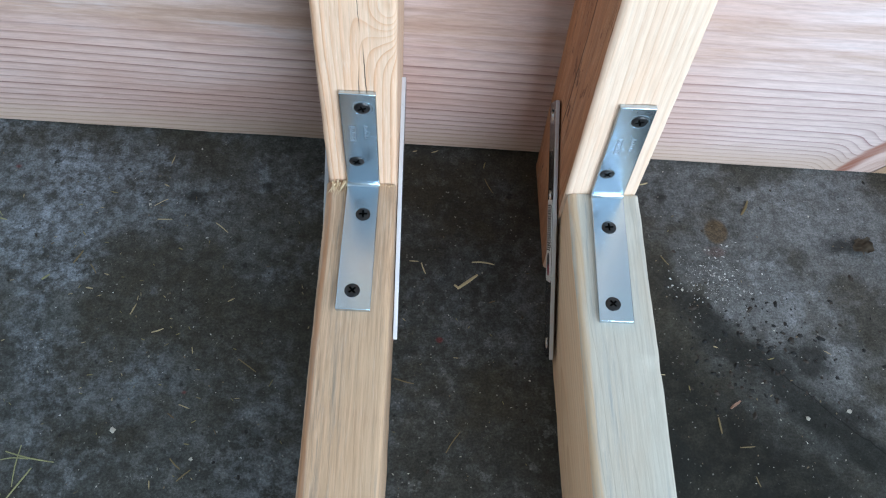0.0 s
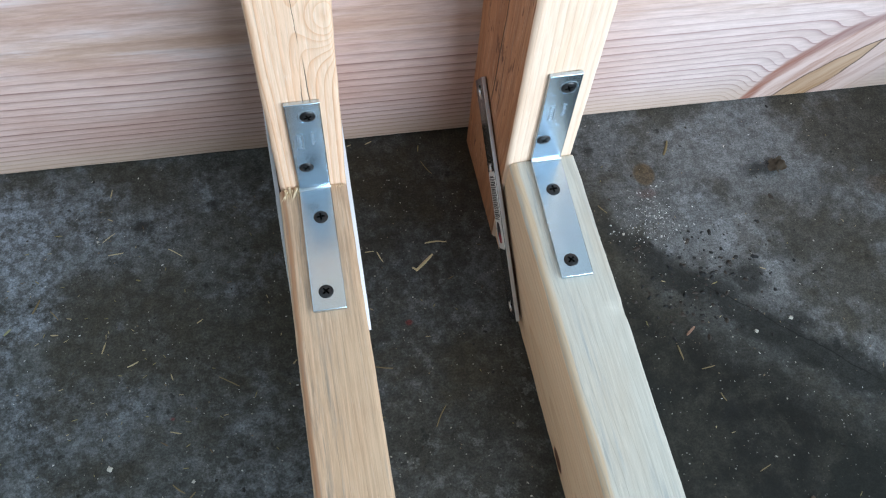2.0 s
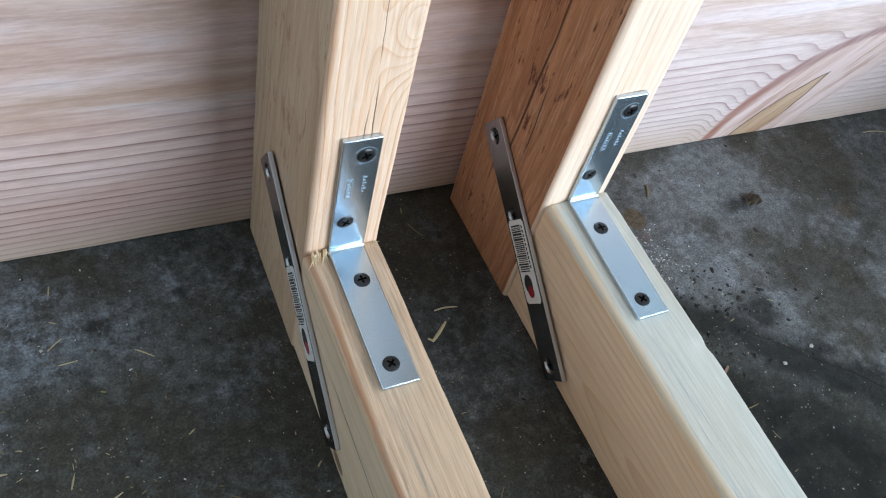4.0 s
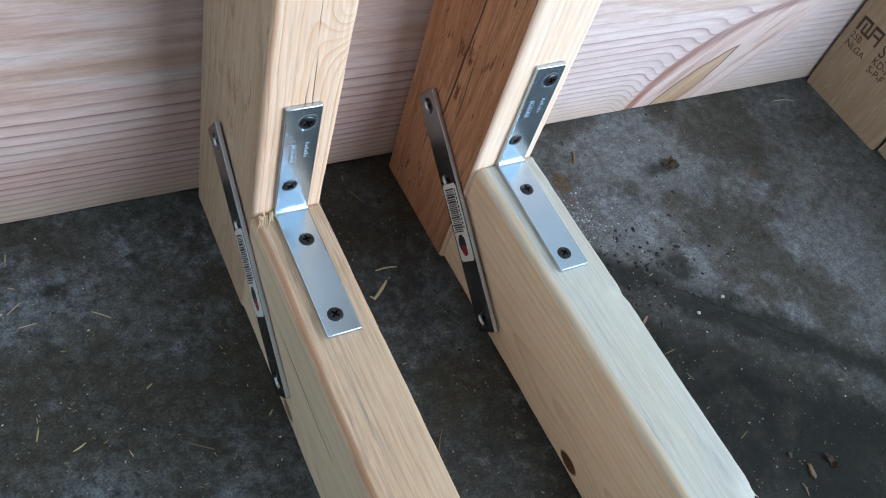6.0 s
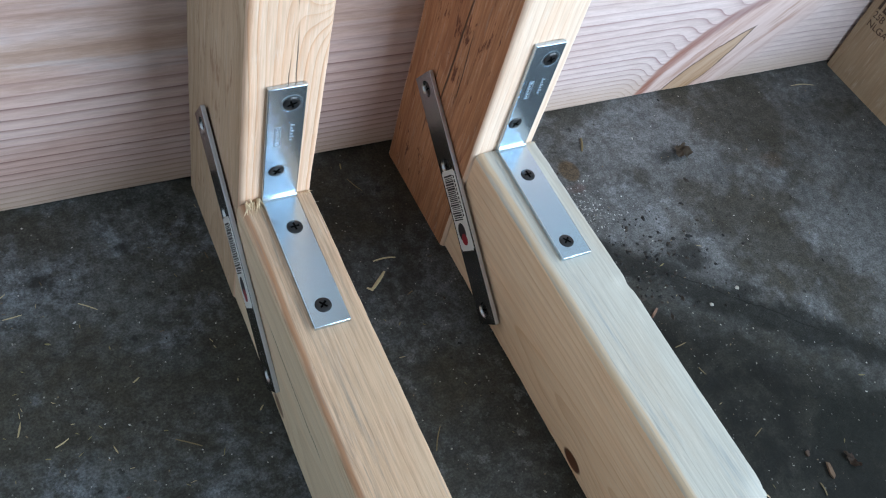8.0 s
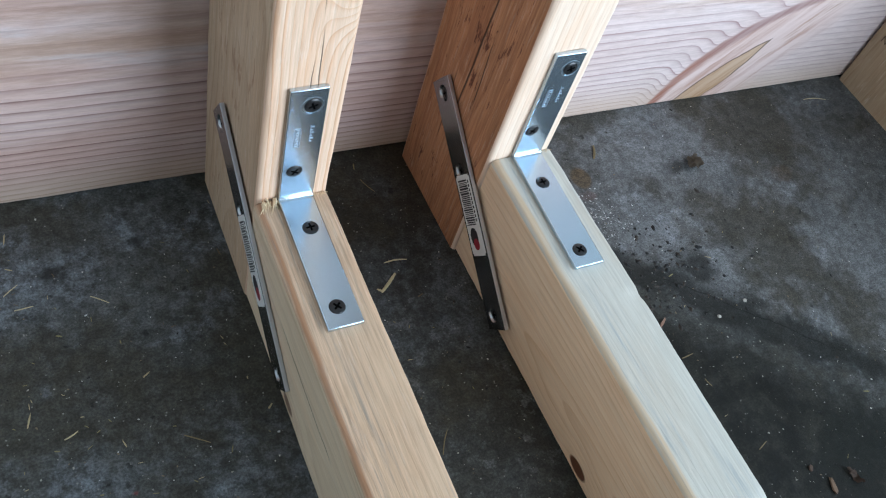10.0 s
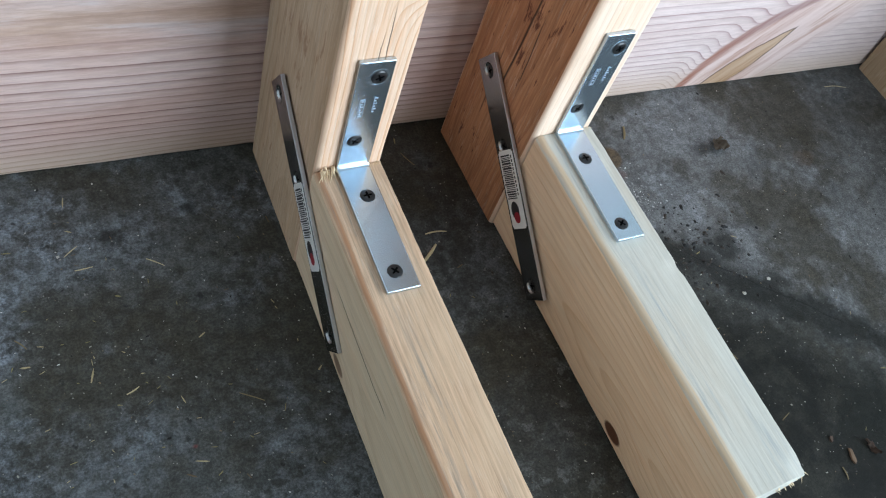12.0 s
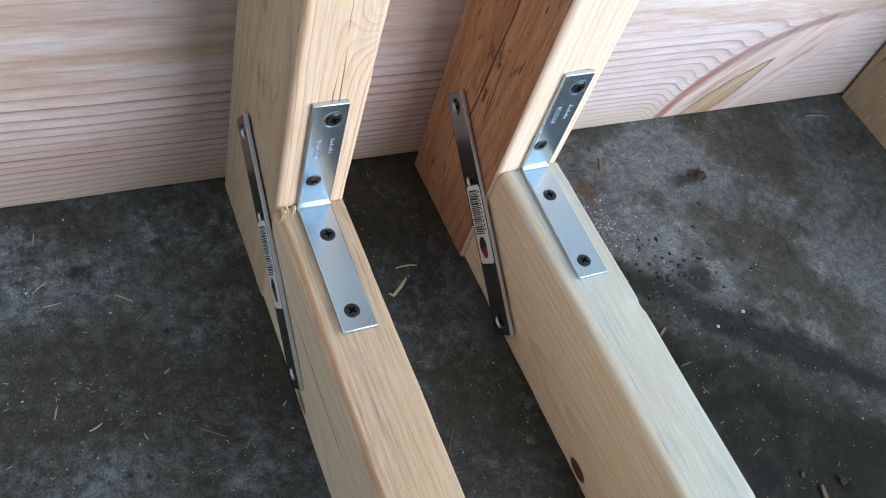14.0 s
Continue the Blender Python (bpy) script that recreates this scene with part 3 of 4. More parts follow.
def face_slots(bm, way, slot):
    """Give the faces that look along way another material slot."""
    bm.normal_update()
    for f in bm.faces:
        if f.normal.dot(Vector(way)) > 0.93:
            f.material_index = slot


def screw_head(r=0.0041):
    """A black flat countersunk head with a cross recess, looking along +z, its rim at z = 0."""
    bm = bmesh.new()
    n = 28
    rim = [bm.verts.new((r * math.cos(2 * math.pi * s / n), r * math.sin(2 * math.pi * s / n), 0)) for s in range(n)]
    inner = [bm.verts.new((v.co.x * 0.88, v.co.y * 0.88, 0.0005)) for v in rim]
    a, b = r * 0.13, r * 0.56
    xy = ((b, a), (a, a), (a, b), (-a, b), (-a, a), (-b, a), (-b, -a), (-a, -a), (-a, -b), (a, -b), (a, -a), (b, -a))
    cross = [bm.verts.new((x, y, 0.0006)) for x, y in xy]
    low = [bm.verts.new((x * 0.8, y * 0.8, 0.00012)) for x, y in xy]
    for s in range(n):
        bm.faces.new((rim[s], rim[(s + 1) % n], inner[(s + 1) % n], inner[s]))
    loops = [bm.edges.new((inner[s], inner[(s + 1) % n])) if not bm.edges.get((inner[s], inner[(s + 1) % n])) else bm.edges.get((inner[s], inner[(s + 1) % n])) for s in range(n)]
    loops += [bm.edges.new((cross[s], cross[(s + 1) % 12])) for s in range(12)]
    bmesh.ops.triangle_fill(bm, use_beauty=True, edges=loops)
    for s in range(12):
        f = bm.faces.new((cross[s], cross[(s + 1) % 12], low[(s + 1) % 12], low[s]))
        f.material_index = 1
    f = bm.faces.new(low)
    f.material_index = 1
    skirt = [bm.verts.new((v.co.x * 0.6, v.co.y * 0.6, -0.002)) for v in rim]
    for s in range(n):
        bm.faces.new((rim[(s + 1) % n], rim[s], skirt[s], skirt[(s + 1) % n]))
    bmesh.ops.recalc_face_normals(bm, faces=bm.faces[:])
    return bm


SCREW_MESH = None


def screw(parent, m):
    global SCREW_MESH
    if SCREW_MESH is None:
        ob = part("screw", screw_head(), (BLACK, PIT), parent, "black cross-head screw", True)
        SCREW_MESH = ob.data
    else:
        ob = new("screw", SCREW_MESH)
        ob.parent = parent
        tagged(ob, "black cross-head screw")
    ob.matrix_basis = m
    return ob


def ring_lip(r, t):
    bm = bmesh.new()
    rows = []
    for s in range(28):
        w = 2 * math.pi * s / 28
        rows.append([bm.verts.new(((r + t * math.cos(v)) * math.cos(w), (r + t * math.cos(v)) * math.sin(w), t * math.sin(v))) for v in (0, 1.26, 2.51, 3.77, 5.03)])
    for s in range(28):
        p, q = rows[s], rows[(s + 1) % 28]
        for j in range(5):
            bm.faces.new((p[j], q[j], q[(j + 1) % 5], p[(j + 1) % 5]))
    bmesh.ops.recalc_face_normals(bm, faces=bm.faces[:])
    return bm


TOP = 0.090          # top of the beams
LEG, THICK = 0.081, 0.0026


def corner_bracket(unit, cx, screws, turn):
    """Bent zinc strap in the inside corner, four screws, two stamped marks on its upright leg."""
    w, rb = 0.0091, 0.0022
    y0, z0 = -0.0003, TOP + 0.0003
    back = [(-LEG, z0), (y0, z0), (y0, z0 + LEG - 0.001)]
    face = [(y0 - THICK, z0 + LEG - 0.001)]
    for s in range(9):
        a = radians(90 * s / 8)
        face.append((y0 - THICK - rb * (1 - math.cos(a)), z0 + THICK + rb * (1 - math.sin(a))))
    face.append((-LEG, z0 + THICK))
    bm = bmesh.new()
    outline = back + face
    sides = [[bm.verts.new((x, y, z)) for y, z in outline] for x in (-w, w)]
    bm.faces.new(sides[0])
    bm.faces.new(sides[1][::-1])
    for j in range(len(outline)):
        n = (j + 1) % len(outline)
        bm.faces.new((sides[0][j], sides[0][n], sides[1][n], sides[1][j]))
    bmesh.ops.recalc_face_normals(bm, faces=bm.faces[:])
    sharp = [e for e in bm.edges if len(e.link_faces) == 2 and e.calc_face_angle() > radians(50)]
    bmesh.ops.bevel(bm, geom=sharp, offset=0.0005, segments=3, affect="EDGES", profile=0.5)
    ob = part("corner_bracket", bm, ZINC, unit, "bent zinc-plated steel corner bracket", True)
    ob.matrix_basis = pose(cx, 0, 0, 0, 0, turn)
    for n, (dx, at) in enumerate(screws):
        spin = 20 + 37 * n
        if n < 2:
            m = pose(dx - cx, y0 - THICK - 0.0001, at) @ pose(0, 0, 0, 90, 0, 0) @ pose(0, 0, 0, 0, 0, spin)
        else:
            m = pose(dx - cx, at, z0 + THICK + 0.0001, 0, 0, spin)
        screw(ob, m)
    burr = part("burr_ring", ring_lip(0.0052, 0.00013), ZINC, ob, smooth=True)
    burr.matrix_basis = pose(screws[0][0] - cx, y0 - THICK, screws[0][1], 90)
    # stamped marks: a framed block and a row of strokes, raised
    for k, (dx, zc, lng, wid) in enumerate(((-0.0036, 0.139, 0.0125, 0.0030), (0.0034, 0.1405, 0.0130, 0.0034))):
        bm = bmesh.new()
        yf = y0 - THICK
        if k == 0:
            for x0, x1, a, b in ((-wid / 2, wid / 2, -lng / 2, -lng / 2 + 0.0004), (-wid / 2, wid / 2, lng / 2 - 0.0004, lng / 2),
                                 (-wid / 2, -wid / 2 + 0.0004, -lng / 2, lng / 2), (wid / 2 - 0.0004, wid / 2, -lng / 2, lng / 2)):
                block(bm, dx + x0, dx + x1, yf - 0.00018, yf + 0.0002, zc + a, zc + b)
        for s in range(6):
            zz = zc - lng * 0.38 + lng * 0.15 * s
            block(bm, dx - wid * 0.28, dx + wid * (0.1 + 0.2 * (s % 2)), yf - 0.00018, yf + 0.0002, zz - 0.0003, zz + 0.0003)
            if s % 2:
                block(bm, dx - wid * 0.28, dx - wid * 0.28 + 0.0004, yf - 0.00018, yf + 0.0002, zz - 0.001, zz + 0.001)
        tagged(part("stamped_mark", bm, STAMPED, ob), kind="stuff")
    return ob


def mending_plate(unit, x, side, centre, angle, sticker, length=0.154, width=0.0205):
    """Flat zinc strap screwed across the joint on one side face. side: -1 or +1, the way it looks."""
    bm = bmesh.new()
    a, b = length / 2, width / 2
    loop = [bm.verts.new((u, v, 0)) for u, v in ((-a, -b), (a, -b), (a, b), (-a, b))]
    edges = [bm.edges.new((loop[j], loop[(j + 1) % 4])) for j in range(4)]
    holes = ((-0.068, 0.0012), (-0.021, -0.0012), (0.021, 0.0014), (0.068, -0.0002))
    for hu, hv in holes:
        hole = [bm.verts.new((hu + 0.0050 * math.cos(2 * math.pi * s / 20), hv + 0.0050 * math.sin(2 * math.pi * s / 20), 0)) for s in range(20)]
        edges += [bm.edges.new((hole[s], hole[(s + 1) % 20])) for s in range(20)]
    bmesh.ops.triangle_fill(bm, use_beauty=True, edges=edges)
    up = bmesh.ops.extrude_face_region(bm, geom=bm.faces[:])["geom"]
    bmesh.ops.translate(bm, verts=[v for v in up if isinstance(v, bmesh.types.BMVert)], vec=(0, 0, THICK))
    # countersunk: the holes narrow towards the timber
    for v in bm.verts:
        if v.co.z < THICK / 2:
            for hu, hv in holes:
                if (v.co.xy - Vector((hu, hv))).length < 0.0052:
                    v.co.xy = Vector((hu, hv)) + (v.co.xy - Vector((hu, hv))) * 0.74
    bmesh.ops.recalc_face_normals(bm, faces=bm.faces[:])
    sharp = [e for e in bm.edges if len(e.link_faces) == 2 and e.calc_face_angle() > radians(50)]
    bmesh.ops.bevel(bm, geom=sharp, offset=0.0003, segments=2, affect="EDGES", profile=0.5)
    # the sheared rim is duller and paler than the rolled face
    bm.normal_update()
    for f in bm.faces:
        at = f.calc_center_median().xy
        if abs(f.normal.z) < 0.4 and all((at - Vector(h)).length > 0.0056 for h in holes):
            f.material_index = 1
    # shaded tones on the -x side, lit ones on the +x side
    ob = part("mending_plate", bm, (SHADED_ZINC, SHADED_EDGE) if side < 0 else (ZINC, LIT_EDGE), unit, "flat zinc-plated steel mending plate laid aslant over the joint", True)
    # local u runs up and back along the strap, local z looks away from the timber
    u = Vector((0, math.cos(radians(angle)), math.sin(radians(angle))))
    n = Vector((side, 0, 0))
    v = n.cross(u)
    m = Matrix((u, v, n)).transposed().to_4x4()
    m.translation = Vector((x + side * 0.0005, centre[0], centre[1]))
    ob.matrix_basis = m
    for s, (hu, hv) in enumerate(holes):
        screw(ob, pose(hu, hv, THICK - 0.0014, 0, 0, 31 * s) @ Matrix.Diagonal((0.95, 0.95, 0.8, 1)))
    if sticker:
        zt = THICK
        bm = bmesh.new()
        block(bm, -0.031, 0.0185, -0.0084, 0.0084, zt + 0.00005, zt + 0.00025)
        bmesh.ops.bevel(bm, geom=[e for e in bm.edges if abs(e.verts[0].co.z - e.verts[1].co.z) > 1e-5], offset=0.0012, segments=3, affect="EDGES")
        part("sticker", bm, PAPER, ob, "white paper price sticker with a printed barcode")
        rng = random.Random(5)
        bm = bmesh.new()
        at = 0.0155
        while at > -0.012:
            t = rng.choice((0.0005, 0.0007, 0.0010, 0.0013))
            block(bm, at - t, at, -0.0045, 0.0062 if rng.random() > 0.15 else 0.0072, zt + 0.0002, zt + 0.00036)
            at -= t + rng.choice((0.0004, 0.0005, 0.0006))
        for s in range(10):
            block(bm, 0.015 - 0.0026 * s - 0.0018, 0.015 - 0.0026 * s, -0.0068, -0.0056, zt + 0.0002, zt + 0.00036)
        tagged(part("barcode", bm, INK, ob, "black barcode bars"), kind="stuff")
        for nm, mat, cu, cv, ru, rv in (("printed_oval", INK, -0.0195, 0.0012, 0.0058, 0.0046), ("printed_oval", RED, -0.0240, 0.0002, 0.0036, 0.0034)):
            bm = bmesh.new()
            bmesh.ops.create_cone(bm, cap_ends=True, segments=20, radius1=1, radius2=1, depth=1)
            for vv in bm.verts:
                vv.co = Vector((cu + vv.co.x * ru, cv + vv.co.y * rv, zt + 0.0003 + vv.co.z * (0.00012 if mat is INK else 0.0002)))
            part(nm, bm, mat, ob)
    return ob


def slivers(box, count, seed, way, lng, thick):
    """Torn fibres that stand out of a cut."""
    rng = random.Random(seed)
    bm = bmesh.new()
    for _ in range(count):
        p = Vector([rng.uniform(a, b) for a, b in box])
        d = (Vector(way) + Vector([rng.uniform(-0.45, 0.45) for _ in range(3)])).normalized() * lng * rng.uniform(0.4, 1.0)
        s = d.cross(Vector((0.3, 0.2, 1))).normalized() * thick * rng.uniform(0.5, 1.2)
        t = d.cross(s).normalized() * thick * 0.7
        base = [bm.verts.new(p + o) for o in (s, t, -s, -t)]
        tip = bm.verts.new(p + d + Vector((0, 0, -lng * 0.15)))
        for j in range(4):
            bm.faces.new((base[j], base[(j + 1) % 4], tip))
        bm.faces.new(base[::-1])
    bmesh.ops.recalc_face_normals(bm, faces=bm.faces[:])
    return bm


# ---- the garage: its floor, and an unseen shell that bounces the daylight ----
def slab(name, label, category, mat, *boxes):
    bm = bmesh.new()
    for b in boxes:
        block(bm, *b)
    return tagged(part(name, bm, mat), label, category, kind="structure")


RX0, RX1, RY1, RH = -0.85, 3.2, 2.0, 2.6
slab("floor", "worn grey concrete garage floor with pale bloom and oil stains", "floor", CONCRETE, (RX0 - 0.2, RX1 + 0.2, OPEN_Y - 0.2, RY1 + 0.2, -0.12, 0))
slab("ground", "grey gravelly yard outside the garage", "ground", plain("yard", (0.24, 0.235, 0.225), 0.85, 0, 0.25, 4), (-60, 60, -60, 60, -0.3, -0.124))
slab("wall_north", "plain white wall out of view", "wall", WALL, (RX0 - 0.15, RX1 + 0.15, RY1, RY1 + 0.15, 0, RH))
slab("wall_east", "plain white wall out of view", "wall", WALL, (RX1, RX1 + 0.15, OPEN_Y, RY1, 0, RH))
# set close and extra white to bounce fill onto the -x faces
slab("bounce_wall_west", "plain white wall out of view", "wall", CEILING, (RX0 - 0.15, RX0, OPEN_Y, RY1, 0, RH))
slab("wall_south", "unseen white wall with an opening for daylight", "wall", WALL, (RX0 - 0.15, OPEN_X0, OPEN_Y - 0.15, OPEN_Y, 0, RH),
     (OPEN_X1, RX1 + 0.15, OPEN_Y - 0.15, OPEN_Y, 0, RH), (OPEN_X0, OPEN_X1, OPEN_Y - 0.15, OPEN_Y, 0, OPEN_Z0), (OPEN_X0, OPEN_X1, OPEN_Y - 0.15, OPEN_Y, OPEN_Z1, RH))
slab("ceiling", "plain white garage ceiling", "ceiling", CEILING, (RX0 - 0.15, RX1 + 0.15, OPEN_Y - 0.15, RY1 + 0.15, RH, RH + 0.12))

# ---- the wide board behind the frames ----
BOARD_TURN = -0.95
board = part("plank", lumber((-0.283, 0.0, 0), (0.62, 0.038, 0.286), "x", 0.0030, 3.0, 110, 0.0003, ragged=0.004), FIR)
board.matrix_basis = pose(0, 0.0938, 0, 0, 0, BOARD_TURN)
tagged(board, "wide pinkish fir plank standing on edge on the floor", "plank")

# ---- first frame ----
frame_a = thing("leg_frame", pose(0, 0, 0, 0, 0, 0.8), "pale pine leg frame with torn fibres at its bracketed joint", "wooden frame", "leg frames")
bm = lumber((-0.0215, 0.0, 0), (0.0174, 0.0915, 0.56), "z", 0.0031, 11.0, 90)
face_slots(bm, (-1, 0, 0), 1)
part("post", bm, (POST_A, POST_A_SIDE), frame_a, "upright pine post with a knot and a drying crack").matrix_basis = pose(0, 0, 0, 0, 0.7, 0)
bm = lumber((-0.0212, -0.245, 0), (0.0182, -0.0004, TOP), "y", 0.0031, 17.0, 80)
face_slots(bm, (-1, 0, 0), 1)
part("beam", bm, (BEAM_A, BEAM_A_SIDE), frame_a, "tan pine beam on edge with grey stain streaks")
corner_bracket(frame_a, 0.0, ((0.002, 0.160), (-0.0028, 0.1145), (0.0012, -0.023), (-0.001, -0.070)), -0.6)
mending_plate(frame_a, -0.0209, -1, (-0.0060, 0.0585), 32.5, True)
mending_plate(frame_a, 0.0182, 1, (0.002, 0.0600), 30.0, False)
part("splinters", slivers(((-0.0175, -0.0095), (-0.003, 0.0), (0.0890, 0.093)), 34, 4, (-0.1, -0.9, 0.05), 0.0095, 0.0006), SPLINTER, frame_a, "torn pale wood fibres")
part("splinters", slivers(((0.0095, 0.0175), (-0.002, 0.0), (0.0895, 0.0905)), 22, 9, (0.2, -0.5, 0.5), 0.003, 0.0003), SPLINTER, frame_a, "torn pale wood fibres")

# ---- second frame ----
frame_b = thing("leg_frame", pose(0.136, 0, 0, 0, 0, 1.9), "pine leg frame with an orange weathered post and a whitish beam", "wooden frame", "leg frames")
bm = lumber((-0.0222, 0.0, 0), (0.0190, 0.0845, 0.56), "z", 0.0031, 23.0, 90)
face_slots(bm, (-1, 0, 0), 1)
part("post", bm, (POST_B, POST_B_SIDE), frame_b, "upright pine post with a rough orange-brown side").matrix_basis = pose(0, 0, 0, 0, 0.3, 0)
bm = lumber((-0.0202, -0.2290, 0), (0.0205, -0.0004, TOP), "y", 0.0031, 29.0, 80, chips=((-0.104, 0.003, 0, 0.0010), (-0.229, 0.006, 0, 0.003)), ragged=0.004)
face_slots(bm, (-1, 0, 0), 1)
part("beam", bm, (BEAM_B, BEAM_B_SIDE), frame_b, "whitish pine beam on edge with a chipped arris")
corner_bracket(frame_b, 0.0015, ((0.004, 0.160), (-0.0028, 0.114), (0.001, -0.024), (0.0, -0.071)), -1.5)
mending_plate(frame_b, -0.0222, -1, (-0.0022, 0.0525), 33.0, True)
part("splinters", slivers(((0.0105, 0.0185), (-0.002, 0.0), (0.0895, 0.0905)), 14, 6, (0.2, -0.5, 0.5), 0.003, 0.0003), SPLINTER, frame_b, "torn pale wood fibres")
part("splinters", slivers(((0.006, 0.0195), (-0.2300, -0.2270), (0.074, 0.0885)), 18, 8, (0.25, -0.8, 0.1), 0.0035, 0.0006), SPLINTER, frame_b, "torn pale fibres at the sawn end")

# ---- the stamped stud and the board beside it ----
stud = thing("stud", pose(0.5335, 0.0385, 0, 0, 0, 3.2), "tan spruce stud with a brown grading stamp, upright against the plank", "lumber stud")
part("timber", lumber((0.0, -0.0445, 0), (0.038, 0.0445, 0.56), "z", 0.0028, 31.0, 60), STUD_WOOD, stud)


def stamp_text(body, y, z, size, wide):
    cu = bpy.data.curves.new("stamp", "FONT")
    cu.body, cu.size, cu.extrude = body, size, 0.00008
    ob = new("stamp_letters", cu)
    ob.parent = stud
    ob.matrix_basis = Matrix(((0, 0, -1, -0.00015), (-1, 0, 0, y), (0, 1, 0, z), (0, 0, 0, 1))) @ Matrix.Diagonal((wide, 1, 1, 1))
    cu.materials.append(STAMP_INK)
    dg = bpy.context.evaluated_depsgraph_get()
    me = bpy.data.meshes.new_from_object(ob.evaluated_get(dg))
    flat = new("stamp_letters", me)
    flat.parent, flat.matrix_basis = stud, ob.matrix_basis.copy()
    bpy.data.objects.remove(ob)
    return tagged(flat, "brown stamped letters")


stamp_text("25B", 0.0365, 0.0600, 0.0085, 0.85)
stamp_text("NLGA", 0.0365, 0.0515, 0.0085, 0.95)
stamp_text("STUD", 0.0070, 0.0645, 0.0170, 0.8)
stamp_text("KD-HT", 0.0070, 0.0560, 0.0095, 0.9)
stamp_text("S-P-F", 0.0060, 0.0475, 0.0095, 0.9)
bm = bmesh.new()
for y0, y1, z0, z1 in ((0.034, 0.0365, 0.068, 0.082), (0.024, 0.0365, 0.0795, 0.082), (0.024, 0.026, 0.070, 0.082), (0.029, 0.031, 0.068, 0.078),
                       (0.019, 0.031, 0.068, 0.070), (0.019, 0.021, 0.068, 0.082), (0.009, 0.021, 0.0795, 0.082), (0.009, 0.011, 0.067, 0.082), (0.009, 0.018, 0.0735, 0.0755)):
    block(bm, -0.0003, 0.0004, 0.0365 - (0.0365 - y0) * 0.88, 0.0365 - (0.0365 - y1) * 0.88, z0, z1)
part("stamp_mark", bm, STAMP_INK, stud, "brown stamped mark")
side = part("side_board", lumber((0.5395, -0.45, 0), (0.5775, -0.0085, 0.14), "y", 0.003, 41.0, 50), wood("grey_tan_spruce", "y", (0.42, 0.33, 0.22), (0.32, 0.21, 0.12), (0.5, 0.0), 0.005, line=0.4))
tagged(side, "greyish spruce board lying on edge beside the stud", "board")


# ---- litter on the floor ----
def stalk(name, x, y, lng, turn, wide, mat, label, category, group, seed, lift=0.0003):
    """A straw, grass blade or sliver: a flattened, slightly curved and tapering stem."""
    rng = random.Random(seed)
    bm = bmesh.new()
    bow, rise, n = rng.uniform(-0.06, 0.06) * lng, rng.uniform(0, 0.04) * lng, 7
    rows = []
    for s in range(n):
        f = s / (n - 1)
        w = wide / 2 * (0.55 + 0.45 * math.sin(math.pi * min(1, 0.12 + f * 0.85)))
        c = Vector(((f - 0.5) * lng, bow * math.sin(math.pi * f), w * 0.5 + lift + rise * math.sin(math.pi * f)))
        rows.append([bm.verts.new(c + Vector((0, w * math.cos(a), w * 0.5 * math.sin(a)))) for a in (0, 1.05, 2.1, 3.14, 4.19, 5.24)])
    for p, q in zip(rows, rows[1:]):
        for j in range(6):
            bm.faces.new((p[j], q[j], q[(j + 1) % 6], p[(j + 1) % 6]))
    bm.faces.new(rows[0])
    bm.faces.new(rows[-1][::-1])
    bmesh.ops.recalc_face_normals(bm, faces=bm.faces[:])
    ob = part(name, bm, mat, smooth="all")
    ob.matrix_basis = pose(x, y, 0, 0, 0, turn)
    return tagged(ob, label, category, group)


GREEN = "yellow-green cut grass blade lying on the concrete"
for s, (x, y, lng, turn, wide) in enumerate(((-0.2235, -0.1705, 0.034, 14, 0.0022), (-0.195, -0.171, 0.0224, -27, 0.0009), (-0.193, -0.1415, 0.016, 4, 0.0009),
        (-0.1845, -0.1395, 0.0294, -10, 0.0011), (-0.1905, -0.145, 0.024, -88, 0.0009), (-0.187, -0.1555, 0.0215, -118, 0.0013), (-0.198, -0.1645, 0.0092, -131, 0.0008),
        (-0.25, 0.0195, 0.0187, -16, 0.0016), (-0.247, 0.023, 0.008, -50, 0.0008), (-0.205, -0.024, 0.0057, 45, 0.0018))):
    stalk("grass_blade", x, y, lng, turn, wide * 0.8, GRASS, GREEN, "grass blade", "grass blades", s)
DRY = "dry pale straw lying on the concrete"
for s, (x, y, lng, turn, wide) in enumerate(((-0.143, 0.036, 0.010, 37, 0.0007), (-0.138, 0.023, 0.010, 3, 0.0008), (-0.0995, 0.0185, 0.0114, -38, 0.0008),
        (-0.1275, -0.0575, 0.0076, 23, 0.0009), (0.029, 0.0, 0.006, 0, 0.0008), (0.0355, -0.005, 0.0085, -69, 0.0009), (0.0745, 0.0005, 0.015, -4, 0.0012),
        (0.0645, -0.0135, 0.017, 40, 0.0022), (0.0575, -0.0175, 0.004, -40, 0.0016), (0.186, 0.07, 0.0063, 18, 0.0012), (0.0255, 0.0885, 0.0032, 18, 0.0008),
        (0.0395, 0.089, 0.0054, 22, 0.0008), (0.488, 0.0645, 0.0235, -11, 0.0009), (0.1865, -0.072, 0.003, 0, 0.0008))):
    stalk("straw", x, y, lng, turn, wide, STRAW, DRY, "straw", "straw bits", 40 + s)
BROWN = "thin brown dead stalk lying on the concrete"
